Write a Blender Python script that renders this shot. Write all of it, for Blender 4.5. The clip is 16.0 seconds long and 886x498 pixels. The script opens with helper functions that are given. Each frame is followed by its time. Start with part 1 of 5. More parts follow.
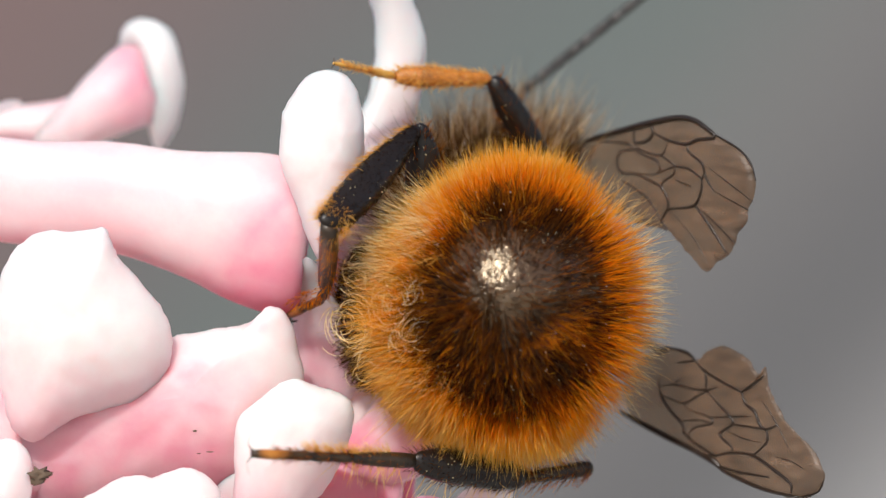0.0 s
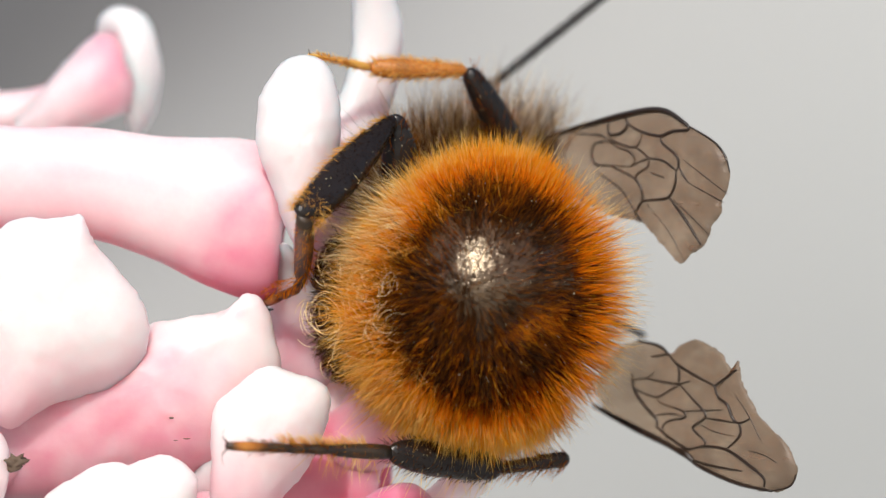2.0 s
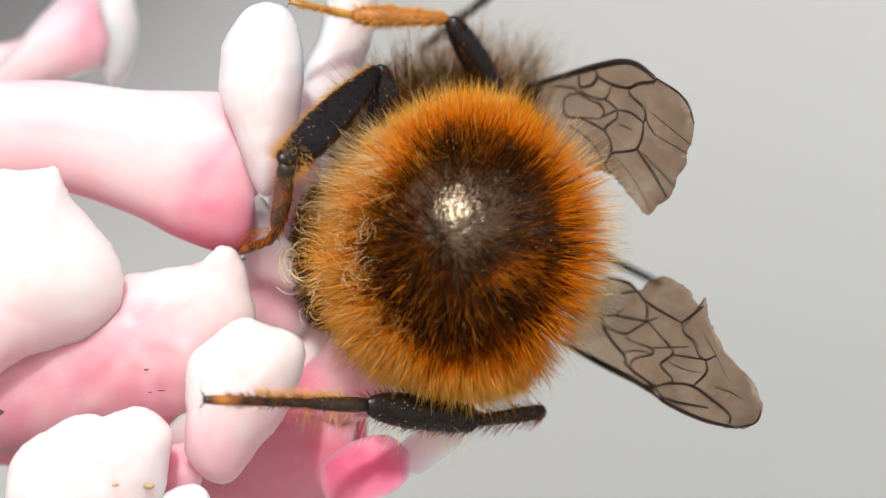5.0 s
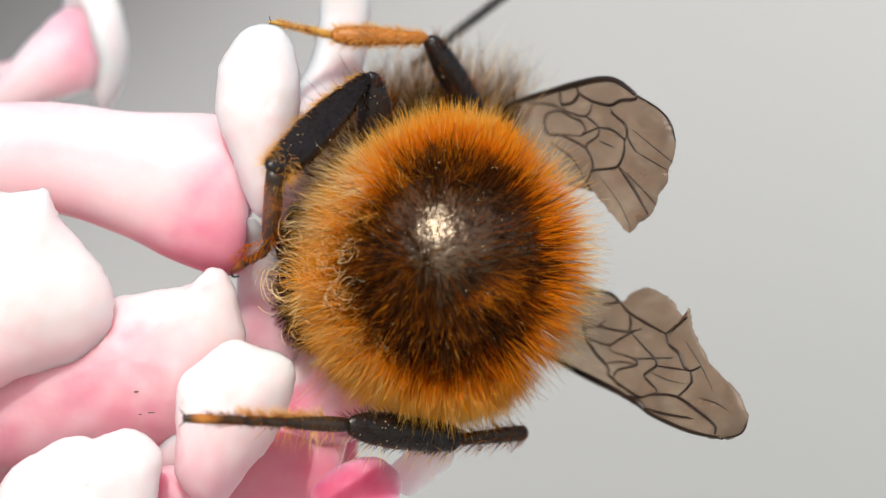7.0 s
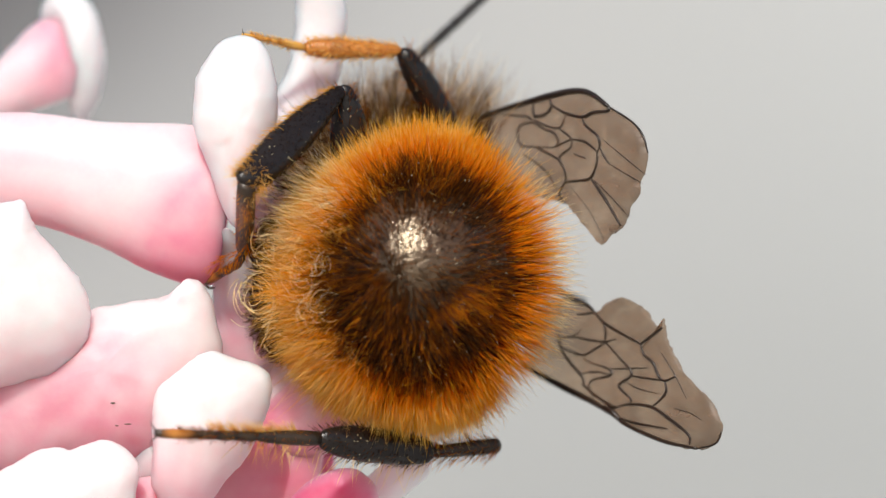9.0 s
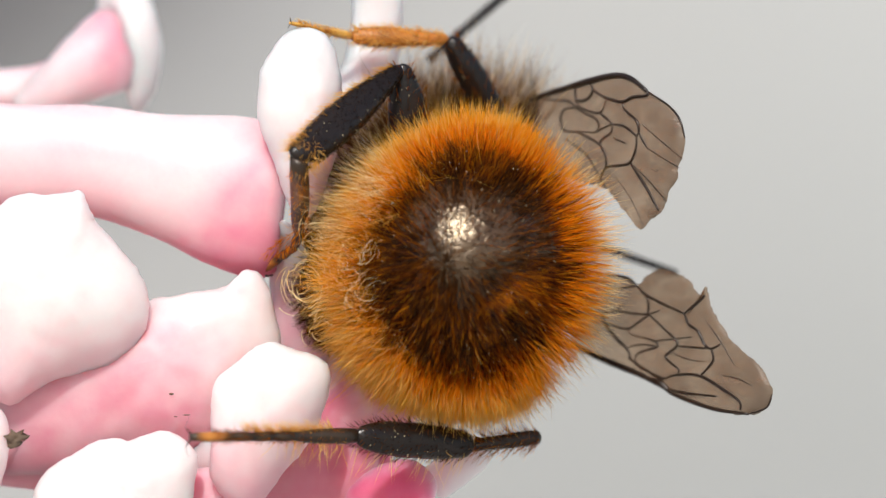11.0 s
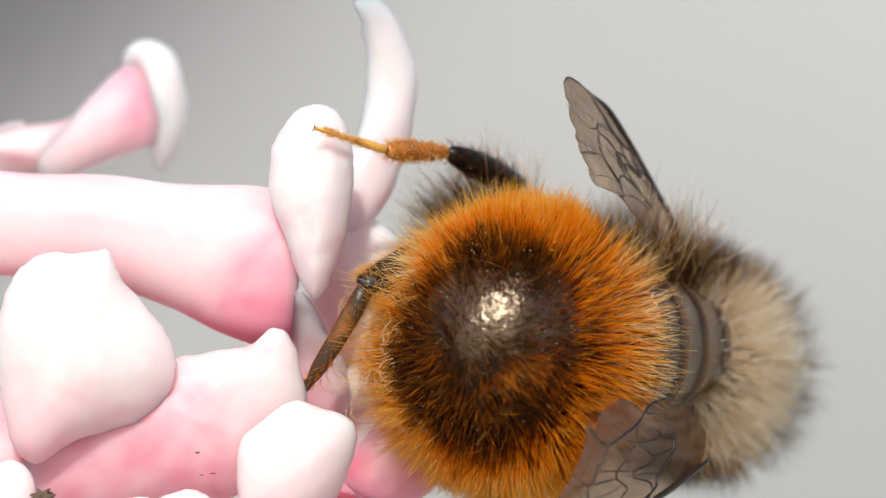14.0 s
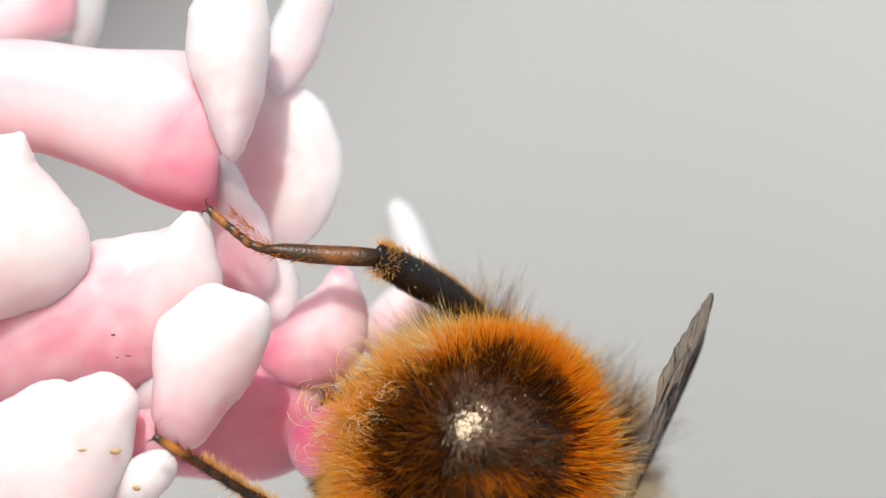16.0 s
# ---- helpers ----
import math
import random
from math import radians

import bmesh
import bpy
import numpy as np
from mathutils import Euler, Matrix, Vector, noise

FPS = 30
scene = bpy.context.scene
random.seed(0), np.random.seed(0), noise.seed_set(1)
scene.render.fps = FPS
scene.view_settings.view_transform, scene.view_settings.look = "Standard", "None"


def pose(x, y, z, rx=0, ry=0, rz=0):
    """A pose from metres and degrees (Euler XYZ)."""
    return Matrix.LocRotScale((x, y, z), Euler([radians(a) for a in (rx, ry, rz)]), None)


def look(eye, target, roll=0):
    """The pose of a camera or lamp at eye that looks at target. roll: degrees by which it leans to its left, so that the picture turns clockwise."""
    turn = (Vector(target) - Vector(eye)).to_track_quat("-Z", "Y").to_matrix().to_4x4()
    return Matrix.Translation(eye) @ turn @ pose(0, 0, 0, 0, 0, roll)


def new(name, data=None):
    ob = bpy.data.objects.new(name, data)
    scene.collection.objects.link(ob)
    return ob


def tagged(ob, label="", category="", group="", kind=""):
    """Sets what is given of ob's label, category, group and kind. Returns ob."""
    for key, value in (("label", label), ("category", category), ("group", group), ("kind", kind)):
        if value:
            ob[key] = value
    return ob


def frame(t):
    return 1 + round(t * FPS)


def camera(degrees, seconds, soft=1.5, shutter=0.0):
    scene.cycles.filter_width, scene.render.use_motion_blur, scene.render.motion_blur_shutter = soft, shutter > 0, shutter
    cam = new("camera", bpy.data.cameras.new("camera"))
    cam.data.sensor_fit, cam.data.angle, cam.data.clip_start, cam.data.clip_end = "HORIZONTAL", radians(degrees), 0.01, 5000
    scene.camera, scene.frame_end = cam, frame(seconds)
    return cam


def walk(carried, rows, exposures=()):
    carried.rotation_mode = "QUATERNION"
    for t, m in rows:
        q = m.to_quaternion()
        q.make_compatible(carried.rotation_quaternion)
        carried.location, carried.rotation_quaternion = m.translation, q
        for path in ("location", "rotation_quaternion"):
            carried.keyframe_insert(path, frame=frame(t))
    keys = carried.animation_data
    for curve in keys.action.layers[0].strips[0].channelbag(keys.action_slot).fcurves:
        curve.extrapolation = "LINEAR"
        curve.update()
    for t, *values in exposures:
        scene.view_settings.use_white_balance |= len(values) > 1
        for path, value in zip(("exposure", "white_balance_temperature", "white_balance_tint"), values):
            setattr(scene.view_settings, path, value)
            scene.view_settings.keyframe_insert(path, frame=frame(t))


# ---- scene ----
MM = 0.001
DIST = 150.0                      # camera to bee, millimetres
BASE = Vector((0.0, 0.0, 1.0))    # the flower head hangs one metre above the ground
EYE = Vector((0.0, -DIST * MM, 1.0))

cam = camera(5.985, 16.0, soft=1.25)
cam.data.dof.use_dof = True
cam.data.dof.focus_distance = 0.1493
cam.data.dof.aperture_fstop = 76.0

# Hand-held drift of the camera: seconds, hundredths of a millimetre sideways and down
DRIFT = [(0, 343, 763), (0.1, 338, 762), (0.2, 332, 761), (0.3, 327, 760), (0.4, 322, 759), (0.5, 318, 758), (0.75, 306, 747),
         (1, 296, 737), (1.5, 297, 743), (2, 302, 740), (2.5, 315, 756), (3, 308, 775), (3.5, 271, 735), (4, 237, 697),
         (4.2, 239, 672), (5.2, 262, 655), (6.3, 273, 671), (6.5, 266, 684), (7, 240, 694), (7.5, 194, 697), (8, 182, 706),
         (8.2, 178, 706), (9.3, 208, 716), (10.3, 246, 708), (10.5, 268, 704), (11, 302, 698), (11.5, 309, 704), (12, 325, 749),
         (12.5, 343, 799), (13, 374, 824), (13.5, 357, 827), (14, 348, 801), (14.5, 348, 790), (15, 315, 755),
         (15.5, 254, 686), (16, 199, 594)]
# The twig swings in the wind at the start and the camera follows: seconds, degrees about the eye
SWAY = [(0, 8.2), (0.1, 7.6), (0.2, 6.7), (0.3, 5.9), (0.4, 5.2), (0.5, 4.6), (0.75, 3.3), (1, 2.3), (1.5, 1.3), (2, 0.75), (2.5, 0.45), (3, 0.25), (3.5, 0.05), (4, 0.0), (16, 0.0)]


def between(rows, t):
    """Linear interpolation in rows of (seconds, value, ...)."""
    ts = [r[0] for r in rows]
    return [float(np.interp(t, ts, [r[k] for r in rows])) for k in range(1, len(rows[0]))]


def swing(t):
    a = between(SWAY, t)[0]
    return Matrix.Translation(EYE) @ Matrix.Rotation(radians(a), 4, "Z") @ Matrix.Translation(-EYE)


def drift(t):
    x, y = between(DRIFT, t)
    return Vector((-(x - 343) * 0.01 * MM, 0, (y - 763) * 0.01 * MM))


CAM_ROWS = [(r[0], swing(r[0]) @ Matrix.Translation(EYE + drift(r[0])) @ pose(0, 0, 0, 90, 0, 0)) for r in DRIFT]
walk(cam, CAM_ROWS)

# ---- light ----
scene.view_settings.exposure = 0.14
SUN_TO = Vector((-0.13, -0.76, 0.64)).normalized()
world = bpy.data.worlds.new("world")
scene.world = world
world.use_nodes = True
wn = world.node_tree.nodes
sky = wn.new("ShaderNodeTexSky")
sky.sky_type = "NISHITA"
sky.sun_disc = False
sky.sun_elevation = math.asin(SUN_TO.z)
sky.sun_rotation = math.atan2(SUN_TO.x, SUN_TO.y)
wn["Background"].inputs["Strength"].default_value = 0.13
world.node_tree.links.new(sky.outputs["Color"], wn["Background"].inputs["Color"])
sun_data = bpy.data.lights.new("sun", "SUN")
sun_data.energy = 3.7
sun_data.angle = radians(0.53)
sun_data.color = (1.0, 0.95, 0.88)
sun = new("sun", sun_data)
sun.matrix_world = look(SUN_TO * 3, (0, 0, 0))


# ---- materials ----
def material(name):
    m = bpy.data.materials.new(name)
    m.use_nodes = True
    n = m.node_tree.nodes
    return m, n, m.node_tree.links, n["Principled BSDF"]


def ramp(nodes, stops):
    r = nodes.new("ShaderNodeValToRGB")
    e = r.color_ramp.elements
    while len(e) < len(stops):
        e.new(0.5)
    for k, (p, c) in enumerate(stops):
        e[k].position, e[k].color = p, (*c, 1)
    return r


def noise_tex(nodes, links, scale, detail=3.0, rough=0.55):
    co = nodes.new("ShaderNodeTexCoord")
    n = nodes.new("ShaderNodeTexNoise")
    n.inputs["Scale"].default_value, n.inputs["Detail"].default_value, n.inputs["Roughness"].default_value = scale, detail, rough
    links.new(co.outputs["Object"], n.inputs["Vector"])
    return n


def bumped(nodes, links, bsdf, height, strength, distance):
    b = nodes.new("ShaderNodeBump")
    b.inputs["Strength"].default_value, b.inputs["Distance"].default_value = strength, distance
    links.new(height, b.inputs["Height"])
    links.new(b.outputs["Normal"], bsdf.inputs["Normal"])


def tint_material(name, stops, rough, sss=0.0, radius=0.0004, patch=700.0, patch_amount=0.2, bump=0.15, bump_scale=9000.0, spec=0.5, island=0.0, mottle=0.0):
    """A material whose colour runs along a ramp by the mesh's own tint value, with patchy variation and fine relief."""
    m, n, l, b = material(name)
    at = n.new("ShaderNodeAttribute")
    at.attribute_name = "tint"
    pn = noise_tex(n, l, patch, 4)
    mth = n.new("ShaderNodeMath")
    mth.operation = "MULTIPLY_ADD"
    mth.inputs[1].default_value = patch_amount
    l.new(pn.outputs["Fac"], mth.inputs[0])
    l.new(at.outputs["Fac"], mth.inputs[2])
    sub = n.new("ShaderNodeMath")
    sub.operation = "SUBTRACT"
    sub.inputs[1].default_value = patch_amount * 0.5
    l.new(mth.outputs[0], sub.inputs[0])
    out = sub.outputs[0]
    if mottle:
        mn = noise_tex(n, l, patch * 7.0, 6, 0.65)
        mo = n.new("ShaderNodeMath")
        mo.operation = "MULTIPLY_ADD"
        mo.inputs[1].default_value = mottle
        l.new(mn.outputs["Fac"], mo.inputs[0])
        l.new(out, mo.inputs[2])
        out = mo.outputs[0]
    if island:
        geo = n.new("ShaderNodeNewGeometry")
        isl = n.new("ShaderNodeMath")
        isl.operation = "MULTIPLY_ADD"
        isl.inputs[1].default_value = island
        l.new(geo.outputs["Random Per Island"], isl.inputs[0])
        l.new(out, isl.inputs[2])
        off = n.new("ShaderNodeMath")
        off.operation = "SUBTRACT"
        off.inputs[1].default_value = island * 0.5
        l.new(isl.outputs[0], off.inputs[0])
        out = off.outputs[0]
    r = ramp(n, stops)
    l.new(out, r.inputs["Fac"])
    l.new(r.outputs["Color"], b.inputs["Base Color"])
    b.inputs["Roughness"].default_value = rough
    b.inputs["Specular IOR Level"].default_value = spec
    if sss:
        b.inputs["Subsurface Weight"].default_value = sss
        b.inputs["Subsurface Radius"].default_value = (1.0, 0.70, 0.70)
        b.inputs["Subsurface Scale"].default_value = radius
    if bump:
        bn = noise_tex(n, l, bump_scale, 4)
        bumped(n, l, b, bn.outputs["Fac"], bump, 0.00004)
    return m


PETAL = tint_material("petal", [(0.0, (0.775, 0.705, 0.68)), (0.2, (0.79, 0.62, 0.61)), (0.45, (0.80, 0.48, 0.505)), (0.7, (0.73, 0.27, 0.34)), (1.0, (0.60, 0.05, 0.16))],
                      0.48, sss=1.0, radius=0.0010, patch=420.0, patch_amount=0.42, bump=0.12, bump_scale=4200.0, spec=0.35, mottle=0.14)
CUTICLE = tint_material("abdomen_cuticle", [(0.0, (0.022, 0.010, 0.004)), (1.0, (0.10, 0.043, 0.013))], 0.22, patch=1500.0, patch_amount=0.7,
                        bump=0.9, bump_scale=6000.0, spec=1.0)
CUTICLE.node_tree.nodes["Principled BSDF"].inputs["Specular Tint"].default_value = (1.0, 0.82, 0.60, 1)
BLACK = tint_material("black_chitin", [(0.0, (0.006, 0.005, 0.005)), (1.0, (0.022, 0.013, 0.008))], 0.30, patch=2500.0, patch_amount=0.6,
                      bump=0.6, bump_scale=6000.0, spec=0.4)
AMBER = tint_material("amber_chitin", [(0.0, (0.10, 0.035, 0.008)), (0.5, (0.42, 0.16, 0.02)), (1.0, (0.80, 0.44, 0.09))], 0.30, patch=3000.0,
                      patch_amount=0.6, bump=0.4, bump_scale=16000.0)
UMBER = tint_material("umber_chitin", [(0.0, (0.02, 0.012, 0.006)), (0.45, (0.06, 0.03, 0.010)), (0.8, (0.40, 0.14, 0.022)), (1.0, (0.60, 0.24, 0.04))], 0.35, patch=1700.0,
                      patch_amount=0.9, bump=0.4, bump_scale=16000.0)
SPECK = tint_material("pollen", [(0.0, (0.75, 0.62, 0.36)), (1.0, (0.9, 0.85, 0.7))], 0.4, patch=900.0, bump=0.0)
STAIN = tint_material("ochre_stain", [(0.0, (0.30, 0.17, 0.06)), (1.0, (0.68, 0.50, 0.24))], 0.6, patch=2500.0, patch_amount=0.9, bump=0.3, bump_scale=6000.0)
TWIG = tint_material("twig_bark", [(0.0, (0.06, 0.035, 0.02)), (1.0, (0.22, 0.15, 0.10))], 0.8, patch=800.0, patch_amount=0.8, bump=0.6, bump_scale=3000.0)


def hair_material(name, stops, through_light=0.74, spec=0.6):
    m = tint_material(name, stops, 0.24, patch=1100.0, patch_amount=0.2, bump=0.0, spec=spec, island=0.32)
    n, l = m.node_tree.nodes, m.node_tree.links
    b = n["Principled BSDF"]
    b.inputs["Specular Tint"].default_value = (1.0, 0.78, 0.42, 1)
    tr = n.new("ShaderNodeBsdfTranslucent")
    l.new(b.inputs["Base Color"].links[0].from_socket, tr.inputs["Color"])
    mix = n.new("ShaderNodeMixShader")
    mix.inputs[0].default_value = through_light
    l.new(b.outputs[0], mix.inputs[1])
    l.new(tr.outputs[0], mix.inputs[2])
    l.new(mix.outputs[0], n["Material Output"].inputs["Surface"])
    return m


HAIR = hair_material("orange_hair", [(0.0, (0.03, 0.013, 0.006)), (0.22, (0.16, 0.055, 0.012)), (0.38, (0.56, 0.165, 0.006)), (0.55, (0.98, 0.39, 0.009)), (0.72, (1.0, 0.53, 0.026)),
                                     (0.86, (1.0, 0.58, 0.05)), (1.0, (1.0, 0.74, 0.26))])
GREY_HAIR = hair_material("grey_brown_hair", [(0.0, (0.02, 0.013, 0.010)), (0.3, (0.15, 0.068, 0.027)), (0.5, (0.42, 0.22, 0.09)), (0.72, (0.92, 0.68, 0.36)), (1.0, (0.97, 0.93, 0.82))])

PALE_HAIR = hair_material("pale_gold_hair", [(0.0, (0.25, 0.11, 0.02)), (0.4, (0.92, 0.48, 0.07)), (0.7, (1.0, 0.68, 0.22)), (1.0, (1.0, 0.88, 0.55))], 0.5, 0.9)


def membrane_material():
    m, n, l, b = material("wing_membrane")
    pn = noise_tex(n, l, 1.0, 5)
    mp = n.new("ShaderNodeMapping")
    mp.inputs["Scale"].default_value = (1500.0, 1500.0, 7000.0)
    mp.inputs["Rotation"].default_value = (0.0, 0.35, 0.0)
    l.new(pn.inputs["Vector"].links[0].from_socket, mp.inputs["Vector"])
    l.new(mp.outputs["Vector"], pn.inputs["Vector"])
    r = ramp(n, [(0.3, (0.07, 0.042, 0.026)), (0.7, (0.23, 0.15, 0.10))])
    l.new(pn.outputs["Fac"], r.inputs["Fac"])
    l.new(r.outputs["Color"], b.inputs["Base Color"])
    b.inputs["Roughness"].default_value = 0.3
    fine = noise_tex(n, l, 5000.0, 6, 0.7)
    bumped(n, l, b, fine.outputs["Fac"], 0.5, 0.00004)
    tr = n.new("ShaderNodeBsdfTransparent")
    tr.inputs["Color"].default_value = (0.86, 0.76, 0.66, 1)
    mix = n.new("ShaderNodeMixShader")
    cover = n.new("ShaderNodeMapRange")
    cover.inputs["From Min"].default_value, cover.inputs["From Max"].default_value = 0.36, 0.64
    cover.inputs["To Min"].default_value, cover.inputs["To Max"].default_value = 0.10, 0.62
    broad = noise_tex(n, l, 1100.0, 4)
    both = n.new("ShaderNodeMath")
    both.operation = "MULTIPLY_ADD"
    both.inputs[1].default_value = 0.35
    l.new(pn.outputs["Fac"], both.inputs[0])
    scaled = n.new("ShaderNodeMath")
    scaled.operation = "MULTIPLY"
    scaled.inputs[1].default_value = 0.65
    l.new(broad.outputs["Fac"], scaled.inputs[0])
    l.new(scaled.outputs[0], both.inputs[2])
    l.new(both.outputs[0], cover.inputs["Value"])
    age = n.new("ShaderNodeAttribute")
    age.attribute_name = "tint"
    smoke = n.new("ShaderNodeMapRange")
    smoke.inputs["To Min"].default_value = 0.25
    l.new(age.outputs["Fac"], smoke.inputs["Value"])
    dim = n.new("ShaderNodeMath")
    dim.operation = "MULTIPLY"
    l.new(cover.outputs[0], dim.inputs[0])
    l.new(smoke.outputs[0], dim.inputs[1])
    l.new(dim.outputs[0], mix.inputs[0])
    l.new(tr.outputs[0], mix.inputs[1])
    l.new(b.outputs[0], mix.inputs[2])
    l.new(mix.outputs[0], n["Material Output"].inputs["Surface"])
    return m


MEMBRANE = membrane_material()


def wall_material():
    """Pale render with a darker, greenish and reddish stretch at one end."""
    m, n, l, b = material("garden_wall_render")
    co = n.new("ShaderNodeTexCoord")
    sep = n.new("ShaderNodeSeparateXYZ")
    l.new(co.outputs["Object"], sep.inputs[0])
    big = noise_tex(n, l, 9.0, 2)
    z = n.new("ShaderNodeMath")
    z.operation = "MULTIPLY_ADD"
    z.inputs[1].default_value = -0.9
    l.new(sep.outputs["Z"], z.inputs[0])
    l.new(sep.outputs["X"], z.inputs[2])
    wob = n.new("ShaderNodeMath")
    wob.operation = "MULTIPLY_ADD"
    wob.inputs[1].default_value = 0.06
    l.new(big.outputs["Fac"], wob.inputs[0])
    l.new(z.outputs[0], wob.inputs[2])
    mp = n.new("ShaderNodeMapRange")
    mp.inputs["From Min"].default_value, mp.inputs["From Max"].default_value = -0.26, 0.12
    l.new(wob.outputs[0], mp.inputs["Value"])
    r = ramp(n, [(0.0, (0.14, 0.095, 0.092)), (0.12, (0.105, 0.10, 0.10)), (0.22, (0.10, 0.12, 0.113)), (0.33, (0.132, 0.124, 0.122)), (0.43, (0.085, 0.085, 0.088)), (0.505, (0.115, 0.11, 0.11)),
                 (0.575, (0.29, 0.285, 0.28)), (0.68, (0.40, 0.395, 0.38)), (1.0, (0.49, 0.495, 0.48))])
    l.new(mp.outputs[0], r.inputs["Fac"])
    fine = noise_tex(n, l, 60.0, 5)
    mix = n.new("ShaderNodeMix")
    mix.data_type = "RGBA"
    mix.blend_type = "MULTIPLY"
    mix.inputs["Factor"].default_value = 0.15
    fr = ramp(n, [(0.3, (0.75, 0.75, 0.75)), (0.7, (1, 1, 1))])
    l.new(fine.outputs["Fac"], fr.inputs["Fac"])
    l.new(r.outputs["Color"], mix.inputs["A"])
    l.new(fr.outputs["Color"], mix.inputs["B"])
    # broad round patch below mid-wall, a brightness falloff painted into its colour
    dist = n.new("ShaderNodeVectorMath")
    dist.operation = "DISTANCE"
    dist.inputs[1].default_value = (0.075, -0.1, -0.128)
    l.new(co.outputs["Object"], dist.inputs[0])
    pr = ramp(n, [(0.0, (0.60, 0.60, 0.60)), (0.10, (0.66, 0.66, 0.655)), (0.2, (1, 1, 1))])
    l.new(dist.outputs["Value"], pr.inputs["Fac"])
    falloff = n.new("ShaderNodeMix")
    falloff.data_type = "RGBA"
    falloff.blend_type = "MULTIPLY"
    falloff.inputs["Factor"].default_value = 1.0
    l.new(mix.outputs["Result"], falloff.inputs["A"])
    l.new(pr.outputs["Color"], falloff.inputs["B"])
    l.new(falloff.outputs["Result"], b.inputs["Base Color"])
    b.inputs["Roughness"].default_value = 0.95
    bumped(n, l, b, fine.outputs["Fac"], 0.4, 0.003)
    return m


def ground_material():
    m, n, l, b = material("bounce_ground")
    pn = noise_tex(n, l, 30.0, 6)
    # ground is out of view; kept pale to bounce fill light under the petals
    r = ramp(n, [(0.3, (0.28, 0.265, 0.25)), (0.7, (0.52, 0.50, 0.47))])
    l.new(pn.outputs["Fac"], r.inputs["Fac"])
    l.new(r.outputs["Color"], b.inputs["Base Color"])
    b.inputs["Roughness"].default_value = 0.9
    bumped(n, l, b, pn.outputs["Fac"], 0.5, 0.01)
    return m


# ---- mesh helpers (millimetres) ----
def spot(u, v, y=0.0):
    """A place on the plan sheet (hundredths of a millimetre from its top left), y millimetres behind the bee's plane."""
    k = 0.01 * (DIST + y) / DIST
    return Vector(((u - 784) * k, y, (441 - v) * k))


def part(name, verts, faces, mat, parent, label="", tint=None, smooth=True):
    """One mesh object under a thing or a part, from millimetres."""
    me = bpy.data.meshes.new(name)
    me.from_pydata([tuple(MM * c for c in v) for v in verts], [], faces)
    if tint is not None:
        at = me.attributes.new("tint", "FLOAT", "POINT")
        at.data.foreach_set("value", np.asarray(tint, dtype=np.float32))
    me.materials.append(mat)
    if smooth:
        me.shade_smooth()
    ob = new(name, me)
    ob.parent = parent
    return tagged(ob, label)


def thing(name, label, category, group="", kind=""):
    return tagged(new(name), label, category, group, kind)


def glide(points, n):
    """n samples of a smooth curve through the points, and the share of the way at each."""
    pts = [Vector(p) for p in points]
    ext = [pts[0] * 2 - pts[1]] + pts + [pts[-1] * 2 - pts[-2]]
    out = []
    for k in range(n):
        f = k / (n - 1) * (len(pts) - 1)
        i = min(int(f), len(pts) - 2)
        u = f - i
        a, b, c, d = ext[i:i + 4]
        out.append(0.5 * ((2 * b) + (c - a) * u + (2 * a - 5 * b + 4 * c - d) * u * u + (3 * b - a - 3 * c + d) * u ** 3))
    return out


def runs(values, n):
    return np.interp(np.linspace(0, 1, n), np.linspace(0, 1, len(values)), values)


def smooth_runs(values, n):
    return [p.x for p in glide([Vector((v, 0, 0)) for v in values], n)]


def loft(rings, cap=True):
    verts, faces, m = [], [], len(rings[0])
    for ring in rings:
        verts.extend(ring)
    for i in range(len(rings) - 1):
        for j in range(m):
            a, b = i * m + j, i * m + (j + 1) % m
            faces.append((a, b, b + m, a + m))
    if cap:
        for i in (0, len(rings) - 1):
            c = sum((Vector(v) for v in rings[i]), Vector()) / m
            verts.append(c)
            for j in range(m):
                a, b = i * m + j, i * m + (j + 1) % m
                faces.append((b, a, len(verts) - 1) if i == 0 else (a, b, len(verts) - 1))
    return verts, faces


